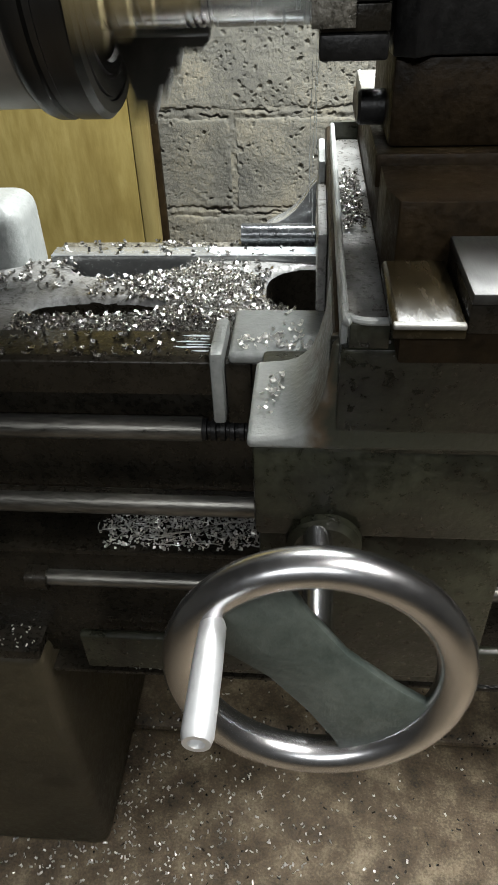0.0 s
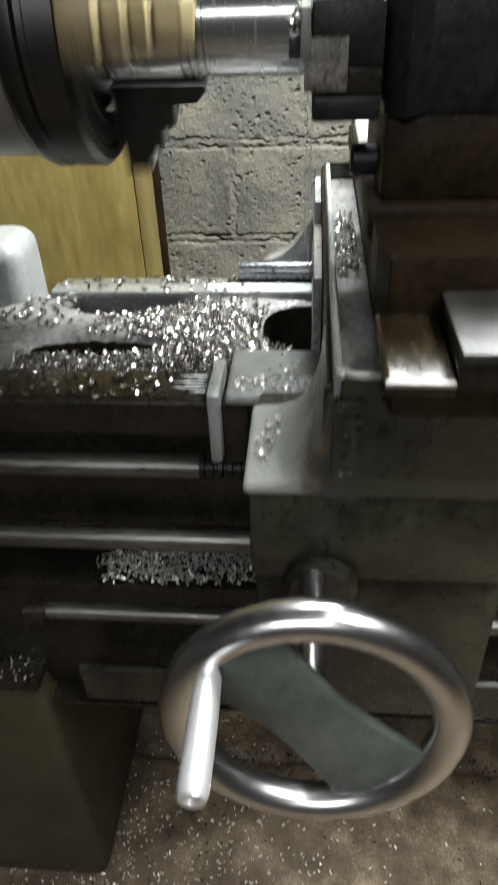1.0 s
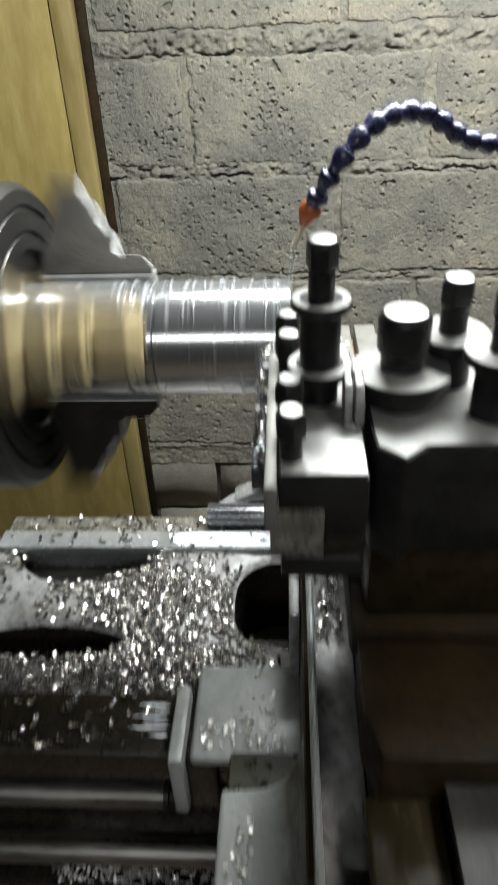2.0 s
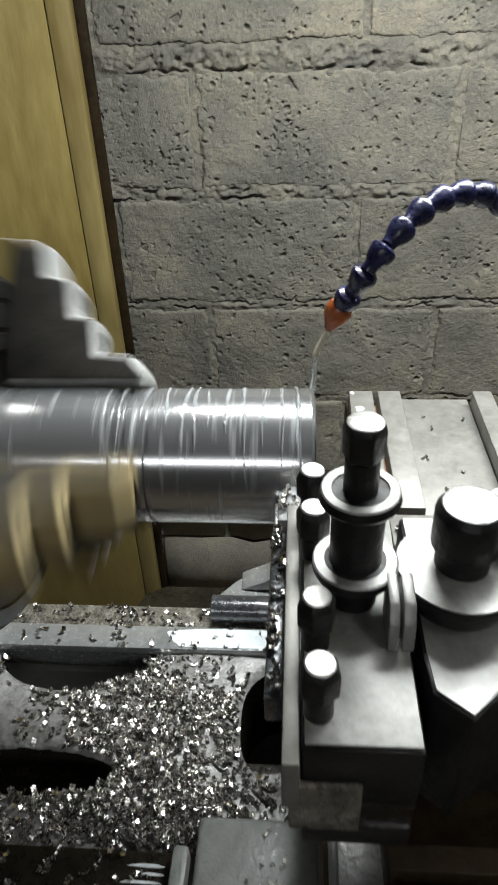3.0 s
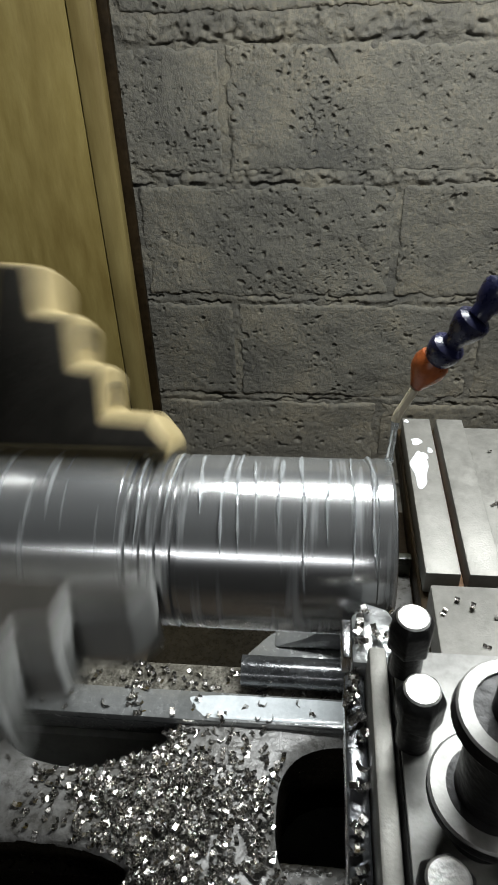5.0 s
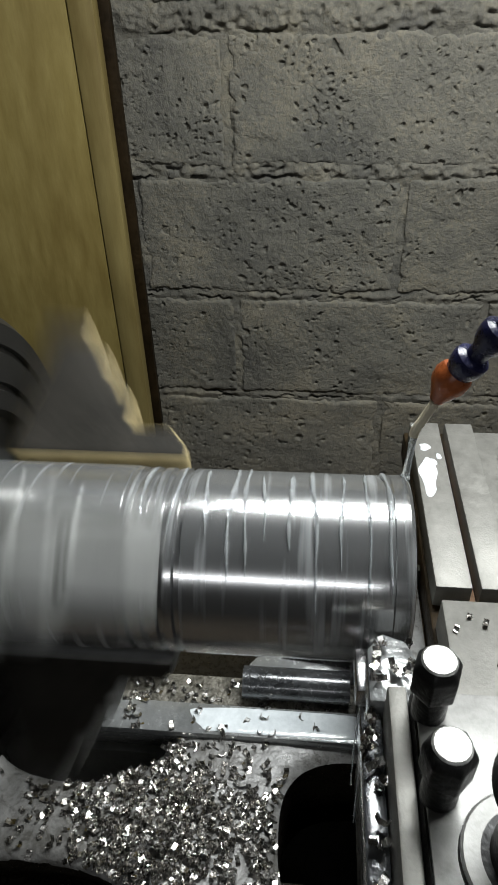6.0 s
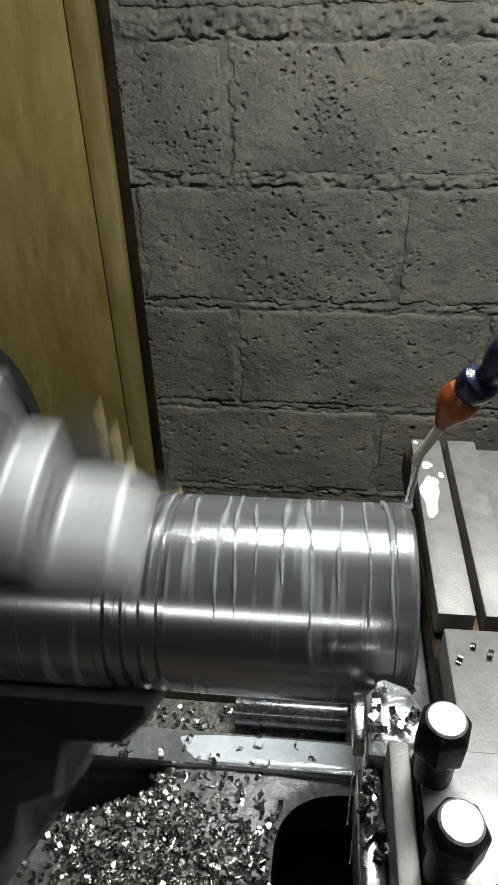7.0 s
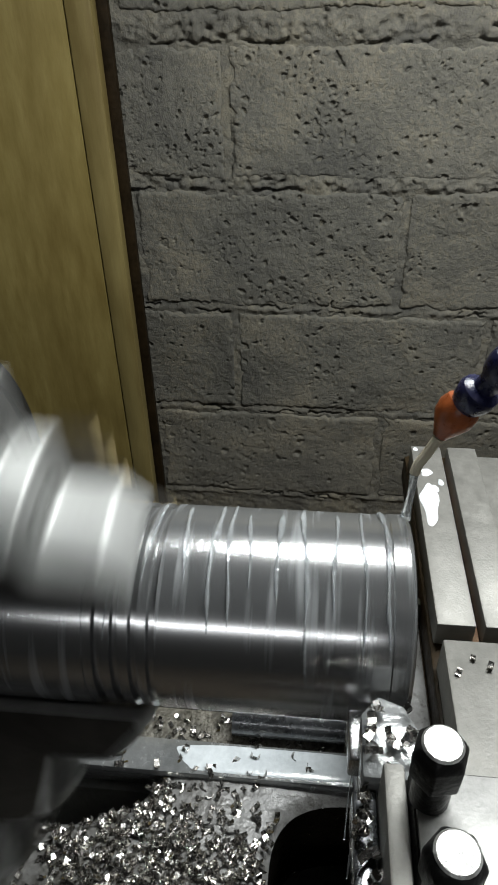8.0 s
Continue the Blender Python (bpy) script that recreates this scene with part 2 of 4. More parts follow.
def tube(points, radius, seg=12, bm=None):
    """A round tube along a row of points; radius: one number, or one for each point."""
    bm = bm or bmesh.new()
    pts = [Vector(p) for p in points]
    rad = radius if hasattr(radius, "__len__") else [radius] * len(pts)
    rings, up = [], Vector((0.13, 0.31, 0.94))
    for i, p in enumerate(pts):
        d = (pts[min(i + 1, len(pts) - 1)] - pts[max(i - 1, 0)]).normalized()
        side = d.cross(up).normalized()
        up = side.cross(d).normalized()
        rings.append([bm.verts.new(p + rad[i] * (math.cos(2 * math.pi * k / seg) * side + math.sin(2 * math.pi * k / seg) * up)) for k in range(seg)])
    for a, b in zip(rings, rings[1:]):
        for k in range(seg):
            bm.faces.new((a[k], a[(k + 1) % seg], b[(k + 1) % seg], b[k]))
    bm.faces.new(rings[0][::-1])
    bm.faces.new(rings[-1])
    bmesh.ops.recalc_face_normals(bm, faces=bm.faces)
    return bm


def spline(points, n):
    """A smooth row of n points through the given ones."""
    p = [Vector(points[0])] + [Vector(q) for q in points] + [Vector(points[-1])]
    out = []
    for k in range(n):
        s = k / (n - 1) * (len(points) - 1)
        i = min(int(s), len(points) - 2)
        u = s - i
        a, b, c, d = p[i:i + 4]
        out.append(0.5 * (2 * b + (c - a) * u + (2 * a - 5 * b + 4 * c - d) * u * u + (3 * b - a - 3 * c + d) * u ** 3))
    return out


def smooth_noise(x, y, size, seed):
    """Value noise of about -1 to 1 on arrays; size: metres from bump to bump."""
    lat = np.random.RandomState(seed).rand(128, 128) * 2 - 1
    u, v = np.asarray(x) / size + 500, np.asarray(y) / size + 500
    i, j = np.floor(u).astype(int), np.floor(v).astype(int)
    a, b = u - i, v - j
    a, b = a * a * (3 - 2 * a), b * b * (3 - 2 * b)
    g = lambda p, q: lat[p % 128, q % 128]
    return (g(i, j) * (1 - a) + g(i + 1, j) * a) * (1 - b) + (g(i, j + 1) * (1 - a) + g(i + 1, j + 1) * a) * b


def sheet(name, verts, faces, material, parent=None, smooth=True, sharp=0):
    me = bpy.data.meshes.new(name)
    me.from_pydata([tuple(map(float, v)) for v in verts], [], faces)
    me.polygons.foreach_set("use_smooth", [smooth] * len(me.polygons))
    me.update()
    if sharp:
        me.set_sharp_from_angle(angle=radians(sharp))
    me.materials.append(material)
    ob = new(name, me)
    if parent:
        ob.parent = parent
    return ob


def grid_faces(nx, ny):
    return [(j * nx + i, j * nx + i + 1, (j + 1) * nx + i + 1, (j + 1) * nx + i) for j in range(ny - 1) for i in range(nx - 1)]


# ---- room ----
tagged(part("floor", box(-2.5, 2.5, -3.0, 1.2, -0.1, -0.012, 0), FLOORM, smooth=False), "oil-stained brown concrete workshop floor", "floor", kind="structure")


def floor_slab(y0, y1, seed, drop):
    """A worn slab with an uneven, broken edge."""
    xs = np.concatenate([np.linspace(-2.5, -0.62, 8), np.arange(-0.6, 0.62, 0.011), np.linspace(0.64, 2.5, 8)])
    ys = np.concatenate([np.linspace(y0, -0.42, 6), np.arange(-0.4, y1, 0.011), [y1]]) if y0 < -1 else np.concatenate([np.arange(y0, 0.5, 0.011), np.linspace(0.52, y1, 5)])
    gx, gy = np.meshgrid(xs, ys)
    z = 0.0014 * smooth_noise(gx, gy, 0.08, seed) + 0.0010 * smooth_noise(gx, gy, 0.03, seed + 1) - drop
    edge = np.minimum(np.abs(gy - 0.19), 0.1)
    wob = 0.010 + 0.012 * np.abs(smooth_noise(gx, gy, 0.05, seed + 2))
    z -= 0.012 * np.clip(1 - edge / wob, 0, 1)
    verts = np.stack([gx, gy, z - 0.001], -1).reshape(-1, 3).tolist()
    return tagged(sheet("floor_slab", verts, grid_faces(len(xs), len(ys)), FLOORM), "worn oil-stained concrete floor slab", "floor", kind="structure")


floor_slab(-3.0, 0.186, 71, 0.0)
floor_slab(0.194, 1.15, 81, 0.001)
tagged(part("ceiling", box(-2.5, 2.5, -3.0, 1.2, 2.7, 2.8, 0), PLASTER, smooth=False), "plain grey workshop ceiling", "ceiling", kind="structure")
tagged(part("wall_south", box(-2.5, 2.5, -3.1, -3.0, 0, 2.7, 0), PLASTER, smooth=False), "plain grey plaster wall", "wall", kind="structure")
tagged(part("wall_west", box(-2.6, -2.5, -3.0, 1.2, 0, 2.7, 0), PLASTER, smooth=False), "plain grey plaster wall", "wall", kind="structure")
tagged(part("wall_east", box(2.5, 2.6, -3.0, 1.2, 0, 2.7, 0), PLASTER, smooth=False), "plain grey plaster wall", "wall", kind="structure")
wall = tagged(part("wall_north", box(-2.5, 2.5, WALL_Y + 0.03, WALL_Y + 0.2, 0, 2.7, 0), MORTAR, smooth=False), "rough grey concrete block wall with ragged mortar", "wall", kind="structure")


def plywood_panel():
    t = thing("plywood_panel", "yellow varnished plywood panel standing against the block wall", "panel", (0, 0.97, 0))
    part("board", box(-1.6, -0.3585, -0.012, 0.010, 0.002, 2.2, 0.001), PLY, t)
    part("edge_batten", box(-0.357, -0.322, -0.014, 0.012, 0.002, 2.2, 0.003), BATTEN, t, "darker wooden edge batten")
    # added strip; its dark colour paints the shadow between panel and wall
    part("gap_shade_strip", box(-0.330, -0.309, 0.016, 0.029, 0.002, 2.2, 0.002), BROWN, t, "dark strip standing for the shaded gap behind the panel edge")


plywood_panel()


# ---- lathe bed ----
def bed_web(parent):
    """The casting between the ways, with its three openings."""
    holes = [(-0.186, 0.199, 0.068, 0.038, 2.0), (-0.196, 0.090, 0.068, 0.018, 2.0), (0.031, 0.137, 0.068, 0.053, 3.0)]
    x0, x1, y0, y1, step = -0.62, 0.60, 0.033, 0.1975, 0.00235
    xs, ys = np.arange(x0, x1 + step / 2, step), np.arange(y0, y1 + step / 2, step)
    gx, gy = np.meshgrid(xs, ys)
    f = np.full(gx.shape, 9.0)
    for cx, cy, a, b, n in holes:
        for k in range(-1, 2):
            d = np.abs((gx - cx - k * 0.44) / a) ** n + np.abs((gy - cy) / b) ** n
            f = np.minimum(f, d ** (1 / n))
    nx, ny = len(xs), len(ys)
    px, py = gx.copy(), gy.copy()
    for cx, cy, a, b, n in holes:
        for k in range(-1, 2):
            u, v = (gx - cx - k * 0.44), (gy - cy)
            d = (np.abs(u / a) ** n + np.abs(v / b) ** n) ** (1 / n)
            near = (d < 1) & (d > 1 - 0.11)
            px[near] = (cx + k * 0.44 + u / np.maximum(d, 1e-6))[near]
            py[near] = (cy + v / np.maximum(d, 1e-6))[near]
    lip = 0.007 * np.exp(-((np.maximum(f, 1) - 1) / 0.13))
    z = 0.934 - lip + 0.0008 * smooth_noise(gx, gy, 0.012, 5) + 0.0005 * smooth_noise(gx, gy, 0.004, 6)
    inside = f < 0.9
    verts = np.stack([px, py, z], -1).reshape(-1, 3).tolist()
    flat = inside.reshape(-1)
    faces = [q for q in grid_faces(nx, ny) if not any(flat[i] for i in q)]
    sides = {(a, b) for q in faces for a, b in zip(q, q[1:] + q[:1])}
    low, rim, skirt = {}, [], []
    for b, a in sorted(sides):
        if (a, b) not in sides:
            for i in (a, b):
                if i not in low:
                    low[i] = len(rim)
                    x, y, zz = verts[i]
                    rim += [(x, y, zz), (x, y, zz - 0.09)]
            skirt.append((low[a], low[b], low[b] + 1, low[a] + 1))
    # walls of the openings, near black: the shade inside is put into the colour
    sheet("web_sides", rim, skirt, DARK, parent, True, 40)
    return sheet("web", verts, faces, WEB, parent, True, 40)


def lathe_bed():
    t = thing("lathe_bed", "grey cast-iron lathe bed, oily and strewn with chips", "lathe bed", (0, 0, 0))
    part("rear_way", prism([(0.1965, 0.9335), (0.1965, 0.940), (0.221, 0.940), (0.221, 0.90), (0.206, 0.90)], "x", -0.275, 0.9, 0.0015), WET, t, "bright wet ground way")
    part("rear_ledge", box(-0.275, 0.9, 0.2215, 0.249, 0.60, 0.934, 0.002), LEDGE, t, "speckled brown-grey rear ledge")
    part("rear_side", box(-0.9, 0.9, 0.2005, 0.2195, 0.55, 0.8995, 0.001), CAST, t)
    part("front_way", prism([(-0.016, 0.905), (-0.016, 0.937), (-0.010, 0.940), (0.033, 0.940), (0.033, 0.905)], "x", -0.9, 0.9, 0.0015), DARK, t, "oil-darkened front way")
    # sides under the way: their near-black colour includes the shade below the bed
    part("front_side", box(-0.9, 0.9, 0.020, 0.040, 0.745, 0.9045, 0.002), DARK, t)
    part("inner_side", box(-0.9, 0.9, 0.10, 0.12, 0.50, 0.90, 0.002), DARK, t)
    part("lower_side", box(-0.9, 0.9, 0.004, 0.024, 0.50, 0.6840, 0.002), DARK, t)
    bed_web(t)
    part("headstock_foot", box(-0.9, -0.297, 0.175, 0.26, 0.60, 0.998, 0.020, 4), CAST, t, "rounded grey headstock foot")
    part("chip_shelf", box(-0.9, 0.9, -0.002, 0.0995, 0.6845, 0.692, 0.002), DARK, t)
    part("rear_tray", prism([(-0.20, 0.40), (-0.19, 0.43), (-0.165, 0.445), (0.8, 0.445), (0.8, 0.28), (-0.20, 0.28)], "z", 0.742, 0.750, 0.002), DARK, t, "dark chip tray behind the bed")
    return t


bed = lathe_bed()


def chip_pan():
    t = thing("chip_pan", "dark olive sheet-metal chip pan under the bed", "chip pan")
    part("pan_floor", box(-0.30, 1.2, -0.019, 0.42, 0.490, 0.496, 0.001), DARK, t)
    part("front_lip", prism([(-0.034, 0.526), (-0.036, 0.586), (-0.030, 0.590), (-0.024, 0.586), (-0.020, 0.526)], "x", -0.245, 1.2, 0.002), OLIVE, t, "worn olive front lip")
    part("stand", box(0.9, 1.2, 0.06, 0.40, 0.0, 0.4895, 0.004), OLIVE, t)
    return t


chip_pan()


def pedestal():
    t = thing("headstock_pedestal", "dark olive painted steel pedestal under the headstock", "pedestal")
    part("cabinet", box(-1.2, -0.305, -0.03, 0.36, 0.0, 0.53, 0.02, 4), PEDESTAL, t)
    part("top_plate", box(-1.2, -0.303, -0.034, 0.36, 0.531, 0.548, 0.004), DARK, t)
    return t


pedestal()


def feed_shafts():
    a = thing("lead_screw", "dull steel lead screw in front of the bed", "lead screw")
    part("sleeve", tube([(-0.9, 0.0, 0.857), (-0.088, 0.0, 0.857)], 0.0115, 24), ROD, a, "worn smooth sleeve")
    bm = bmesh.new()
    prof = []
    for k in range(40):
        z = -0.088 + k * 0.0085
        prof += [(0.0105, z), (0.0105, z + 0.004), (0.0075, z + 0.0048), (0.0075, z + 0.0078)]
    revolve(prof, Matrix.Translation((0, 0.0, 0.857)) @ ALONG_X, 24, bm)
    part("thread", bm, BLACKOX, a, "dark square thread")
    b = thing("feed_rod", "worn steel feed rod along the bed front", "feed rod", group="feed rods")
    part("rod", tube([(-0.9, 0.0, 0.764), (0.9, 0.0, 0.764)], 0.0135, 24), ROD, b)
    part("keyway", box(-0.9, 0.9, -0.003, 0.003, 0.7755, 0.7783, 0), DARK, b, smooth=False)
    c = thing("feed_rod", "thin dull control rod below the feed rod", "feed rod", group="feed rods")
    part("rod", tube([(-0.285, 0.0, 0.645), (0.9, 0.0, 0.645)], 0.0095, 20), ROD, c)
    part("end_collar", revolve([(0, -0.012), (0.015, -0.012), (0.015, 0.012), (0, 0.012)], Matrix.Translation((-0.29, 0.0, 0.645)) @ ALONG_X, 20), DARK, c)


feed_shafts()


# ---- carriage ----
def carriage():
    t = thing("lathe_carriage", "grey oily lathe carriage with saddle, apron and handwheel", "carriage")
    # saddle: left flank with its sweep down to the wing
    part("saddle", box(0.020, 0.30, -0.138, 0.33, 0.955, 1.036, 0.004), BROWN, t)
    part("left_flank", box(0.0115, 0.0195, 0.040, 0.165, 0.955, 1.024, 0.002), WEB, t, "grey way cover")
    part("rear_flank", box(0.0125, 0.0195, 0.215, 0.30, 0.970, 1.030, 0.002), CAST, t, "grey rear way cover")
    part("flank_gap", box(0.0145, 0.0195, 0.166, 0.214, 0.955, 1.010, 0.001), DARK, t)
    # channel with a raised rim
    part("channel_floor", box(0.0278, 0.052, -0.1555, 0.2575, 1.0365, 1.0395, 0.001), WEB, t, "oily channel floor")
    part("channel_rim", tube(spline([(0.0255, 0.26, 1.053), (0.0255, 0.08, 1.053), (0.0255, -0.140, 1.053), (0.0285, -0.154, 1.053), (0.036, -0.1590, 1.053), (0.0495, -0.1590, 1.053)], 40), 0.0024, 10), CAST, t, "pale worn rim")
    part("channel_side", box(0.0235, 0.0275, -0.154, 0.262, 1.034, 1.052, 0.001), CAST, t)
    part("channel_front", box(0.028, 0.050, -0.1605, -0.1565, 1.0365, 1.052, 0.001), OLIVE, t)
    part("saddle_nose", prism([(-0.1605, 1.0362), (-0.1605, 1.030), (-0.1500, 0.975), (-0.1495, 0.9700), (-0.1385, 0.9700), (-0.1385, 1.0362)], "x", 0.0235, 0.19, 0.002), OLIVE, t, "dark olive saddle nose")
    part("channel_end", box(0.024, 0.052, 0.258, 0.264, 1.034, 1.056, 0.001), OLIVE, t)
    # front wing
    part("wing", box(-0.058, 0.022, -0.026, 0.052, 0.9415, 0.952, 0.004, 3), CAST, t, "pale wing plate with chips on it")
    part("wiper_plate", box(-0.073, -0.062, -0.030, 0.032, 0.885, 0.954, 0.003), CAST, t, "pale wiper plate")
    part("wiper_backing", box(-0.0615, -0.040, -0.022, 0.030, 0.880, 0.9405, 0.002), DARK, t)
    sweep = [(-0.033, 0.954), (-0.033, 0.962), (-0.010, 0.964), (0.000, 0.968), (0.008, 0.976), (0.013, 0.988), (0.017, 1.006), (0.020, 1.034), (0.199, 1.034), (0.199, 0.9545)]
    part("apron_shoulder", prism(sweep, "y", -0.149, -0.052, 0.0035, 3), WASHED, t, "grey shoulder sweeping up to the saddle")
    part("shoulder_fillet", prism([(0.0180, 0.9450), (0.0180, 1.034), (0.060, 1.034), (0.20, 1.034), (0.20, 0.945)], "y", -0.1455, -0.1385, 0.002), OLIVE, t)
    # rear wing
    part("rear_wing", prism([(-0.067, 0.2495), (-0.067, 0.256), (-0.050, 0.276), (-0.026, 0.292), (0.02, 0.300), (0.02, 0.2495)], "z", 0.925, 0.943, 0.003), WET, t)
    part("rear_tube", tube([(-0.069, 0.2365, 0.9468), (0.0105, 0.2365, 0.9468)], 0.0122, 24), WETDARK, t, "wet round clamp bar")
    part("rear_rib", prism([(-0.046, 0.9435), (0.0115, 0.9435), (0.0115, 0.996), (0.0055, 0.990), (-0.001, 0.978), (-0.010, 0.966), (-0.022, 0.956), (-0.036, 0.949)], "y", 0.262, 0.286, 0.002), WET, t)
    # apron
    part("apron_upper", box(-0.030, 0.155, -0.146, -0.020, 0.872, 0.9535, 0.004), OLIVE, t)
    part("apron_lower", box(-0.028, 0.155, -0.138, -0.020, 0.690, 0.8715, 0.004), OLIVE, t)
    part("side_cover", box(0.160, 0.22, -0.06, -0.045, 0.79, 0.878, 0.004), SLIDE, t, "pale side cover")
    part("plug", revolve([(0, 0), (0.004, 0), (0.004, 0.002), (0, 0.002)], Matrix.Translation((0.077, -0.1470, 0.985)) @ ALONG_Y, 16), DARK, t)
    part("boss", revolve([(0, 0.03), (0.030, 0.03), (0.027, -0.012), (0.022, -0.016), (0, -0.016)], Matrix.Translation((0.02, -0.14, 0.868)) @ ALONG_Y, 32), OLIVE, t)
    # cross slide
    part("cross_slide", box(0.053, 0.19, -0.176, 0.41, 1.0365, 1.0595, 0.002), BROWN, t)
    part("slide_deck", box(0.1045, 0.1715, 0.2195, 0.408, 1.0598, 1.0630, 0.001), SLIDE, t)
    part("slide_strip", prism([(0.047, 1.0600), (0.047, 1.066), (0.049, 1.068), (0.0832, 1.068), (0.0832, 1.0600)], "y", -0.191, -0.1125, 0.0012), BRONZE, t, "brown oiled slide strip")
    # pale bar added for the lamp's reflection along the strip's front edge
    part("strip_glint", box(0.0472, 0.0830, -0.1920, -0.1870, 1.0655, 1.0684, 0.0010, 3), SLIDE, t, "bright front lip painting the lamp's reflection")
    part("slide_cover", box(0.084, 0.150, -0.188, -0.1135, 1.0770, 1.083, 0.0012), COVER, t, "bright ground cover plate")
    for x0, x1, name in ((0.055, 0.0775, "slot_bar"), (0.0825, 0.104, "slot_bar"), (0.172, 0.19, "slot_bar")):
        part(name, box(x0, x1, 0.225, 0.398, 1.060, 1.0785, 0.0012), SLIDE, t)
    part("slot_floor", box(0.0780, 0.0820, 0.2195, 0.395, 1.0600, 1.0625, 0), RUST, t, "rusty slot bottom", smooth=False)
    part("cover_body", box(0.0845, 0.150, -0.185, -0.1135, 1.0600, 1.0766, 0.001), DARK, t)
    part("step_block", prism([(0.0485, -0.047), (0.0485, -0.090), (0.0545, -0.1120), (0.0600, -0.1130), (0.190, -0.1130), (0.190, -0.047)], "z", 1.0602, 1.1020, 0.001), BROWN, t, "dark oily step block")
    part("slide_top", box(0.0550, 0.19, 0.05, 0.209, 1.0600, 1.0860, 0.0015), SLIDE, t)
    # handwheel
    lean = Matrix.Translation((0.0150, -0.262, 0.881)) @ Matrix.Rotation(radians(-6), 4, "X")
    hub = lean @ ALONG_Y
    R, r = 0.0797, 0.0116
    bm = bmesh.new()
    for i in range(96):
        a = 2 * math.pi * i / 96
        for k in range(16):
            b = 2 * math.pi * k / 16
            bm.verts.new(hub @ Vector(((R + r * math.cos(b)) * math.cos(a), (R + r * math.cos(b)) * math.sin(a), r * math.sin(b))))
    bm.verts.ensure_lookup_table()
    for i in range(96):
        for k in range(16):
            bm.faces.new([bm.verts[(i + di) % 96 * 16 + (k + dk) % 16] for di, dk in ((0, 0), (1, 0), (1, 1), (0, 1))])
    bmesh.ops.recalc_face_normals(bm, faces=bm.faces)
    wheel = part("handwheel", bm, CHROME, t, "polished chrome handwheel rim")
    band = prism([(-0.076, -0.036), (-0.05, -0.030), (-0.015, -0.024), (0.02, -0.026), (0.05, -0.031), (0.072, -0.038), (0.077, -0.020), (0.077, 0.020), (0.070, 0.036), (0.04, 0.029), (0.0, 0.024), (-0.04, 0.028), (-0.072, 0.036)], "y", -0.004, 0.004, 0.0025)
    band.transform(lean @ Matrix.Rotation(radians(48), 4, "Y"))
    part("spoke", band, GREENGREY, wheel, "green-grey painted web across the wheel")
    part("shaft", tube([(0.0150, -0.256, 0.881), (0.0150, -0.14, 0.882)], 0.010, 20), CHROME, wheel)
    kx, kz = -0.0425, 0.9265
    part("knob", revolve([(0, 0), (0.0060, 0), (0.0075, 0.004), (0.0082, 0.03), (0.0082, 0.066), (0.0070, 0.070), (0.0042, 0.070), (0.0038, 0.066), (0, 0.066)], Matrix.Translation((kx, -0.265, kz)) @ ALONG_Y @ Matrix.Rotation(math.pi, 4, "X"), 28), KNOB, wheel, "bright steel crank handle")
    return t


carriage()


# ---- tool post ----
def hex_bolt(parent, x, y, z0, z1, r, head, name="bolt", sides=6):
    bm = revolve([(0, z0), (r, z0), (r, z1 - head), (0, z1 - head)], Matrix.Translation((x, y, 0)), 20)
    ob = part(name, bm, BLACKOX, parent)
    k = 1.42 if r < 0.0055 else 1.25
    hb = bmesh.new()
    turn = Matrix.Translation((x, y, 0)) @ Matrix.Rotation(0.78 + 0.5 * math.sin(900 * x + 311 * y), 4, "Z")
    revolve([(0, z1 - head), (r * 1.0, z1 - head), (r * k * 0.98, z1 - head + 0.0015), (r * k, z1 - 0.0030), (r * 1.05 / math.cos(math.pi / sides) ** 0.5, z1), (0, z1)], turn, sides, hb)
    bmesh.ops.bevel(hb, geom=[e for e in hb.edges if e.calc_length() > 0.003], offset=0.0006, segments=2, affect="EDGES", profile=0.5)
    part("head", hb, BLACKOX, ob)
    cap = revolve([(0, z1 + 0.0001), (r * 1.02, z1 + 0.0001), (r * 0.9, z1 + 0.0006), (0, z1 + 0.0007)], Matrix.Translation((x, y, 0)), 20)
    part("head_face", cap, BOLTTOP, ob, "worn head face with the lamp's brightness in its colour")
    return ob


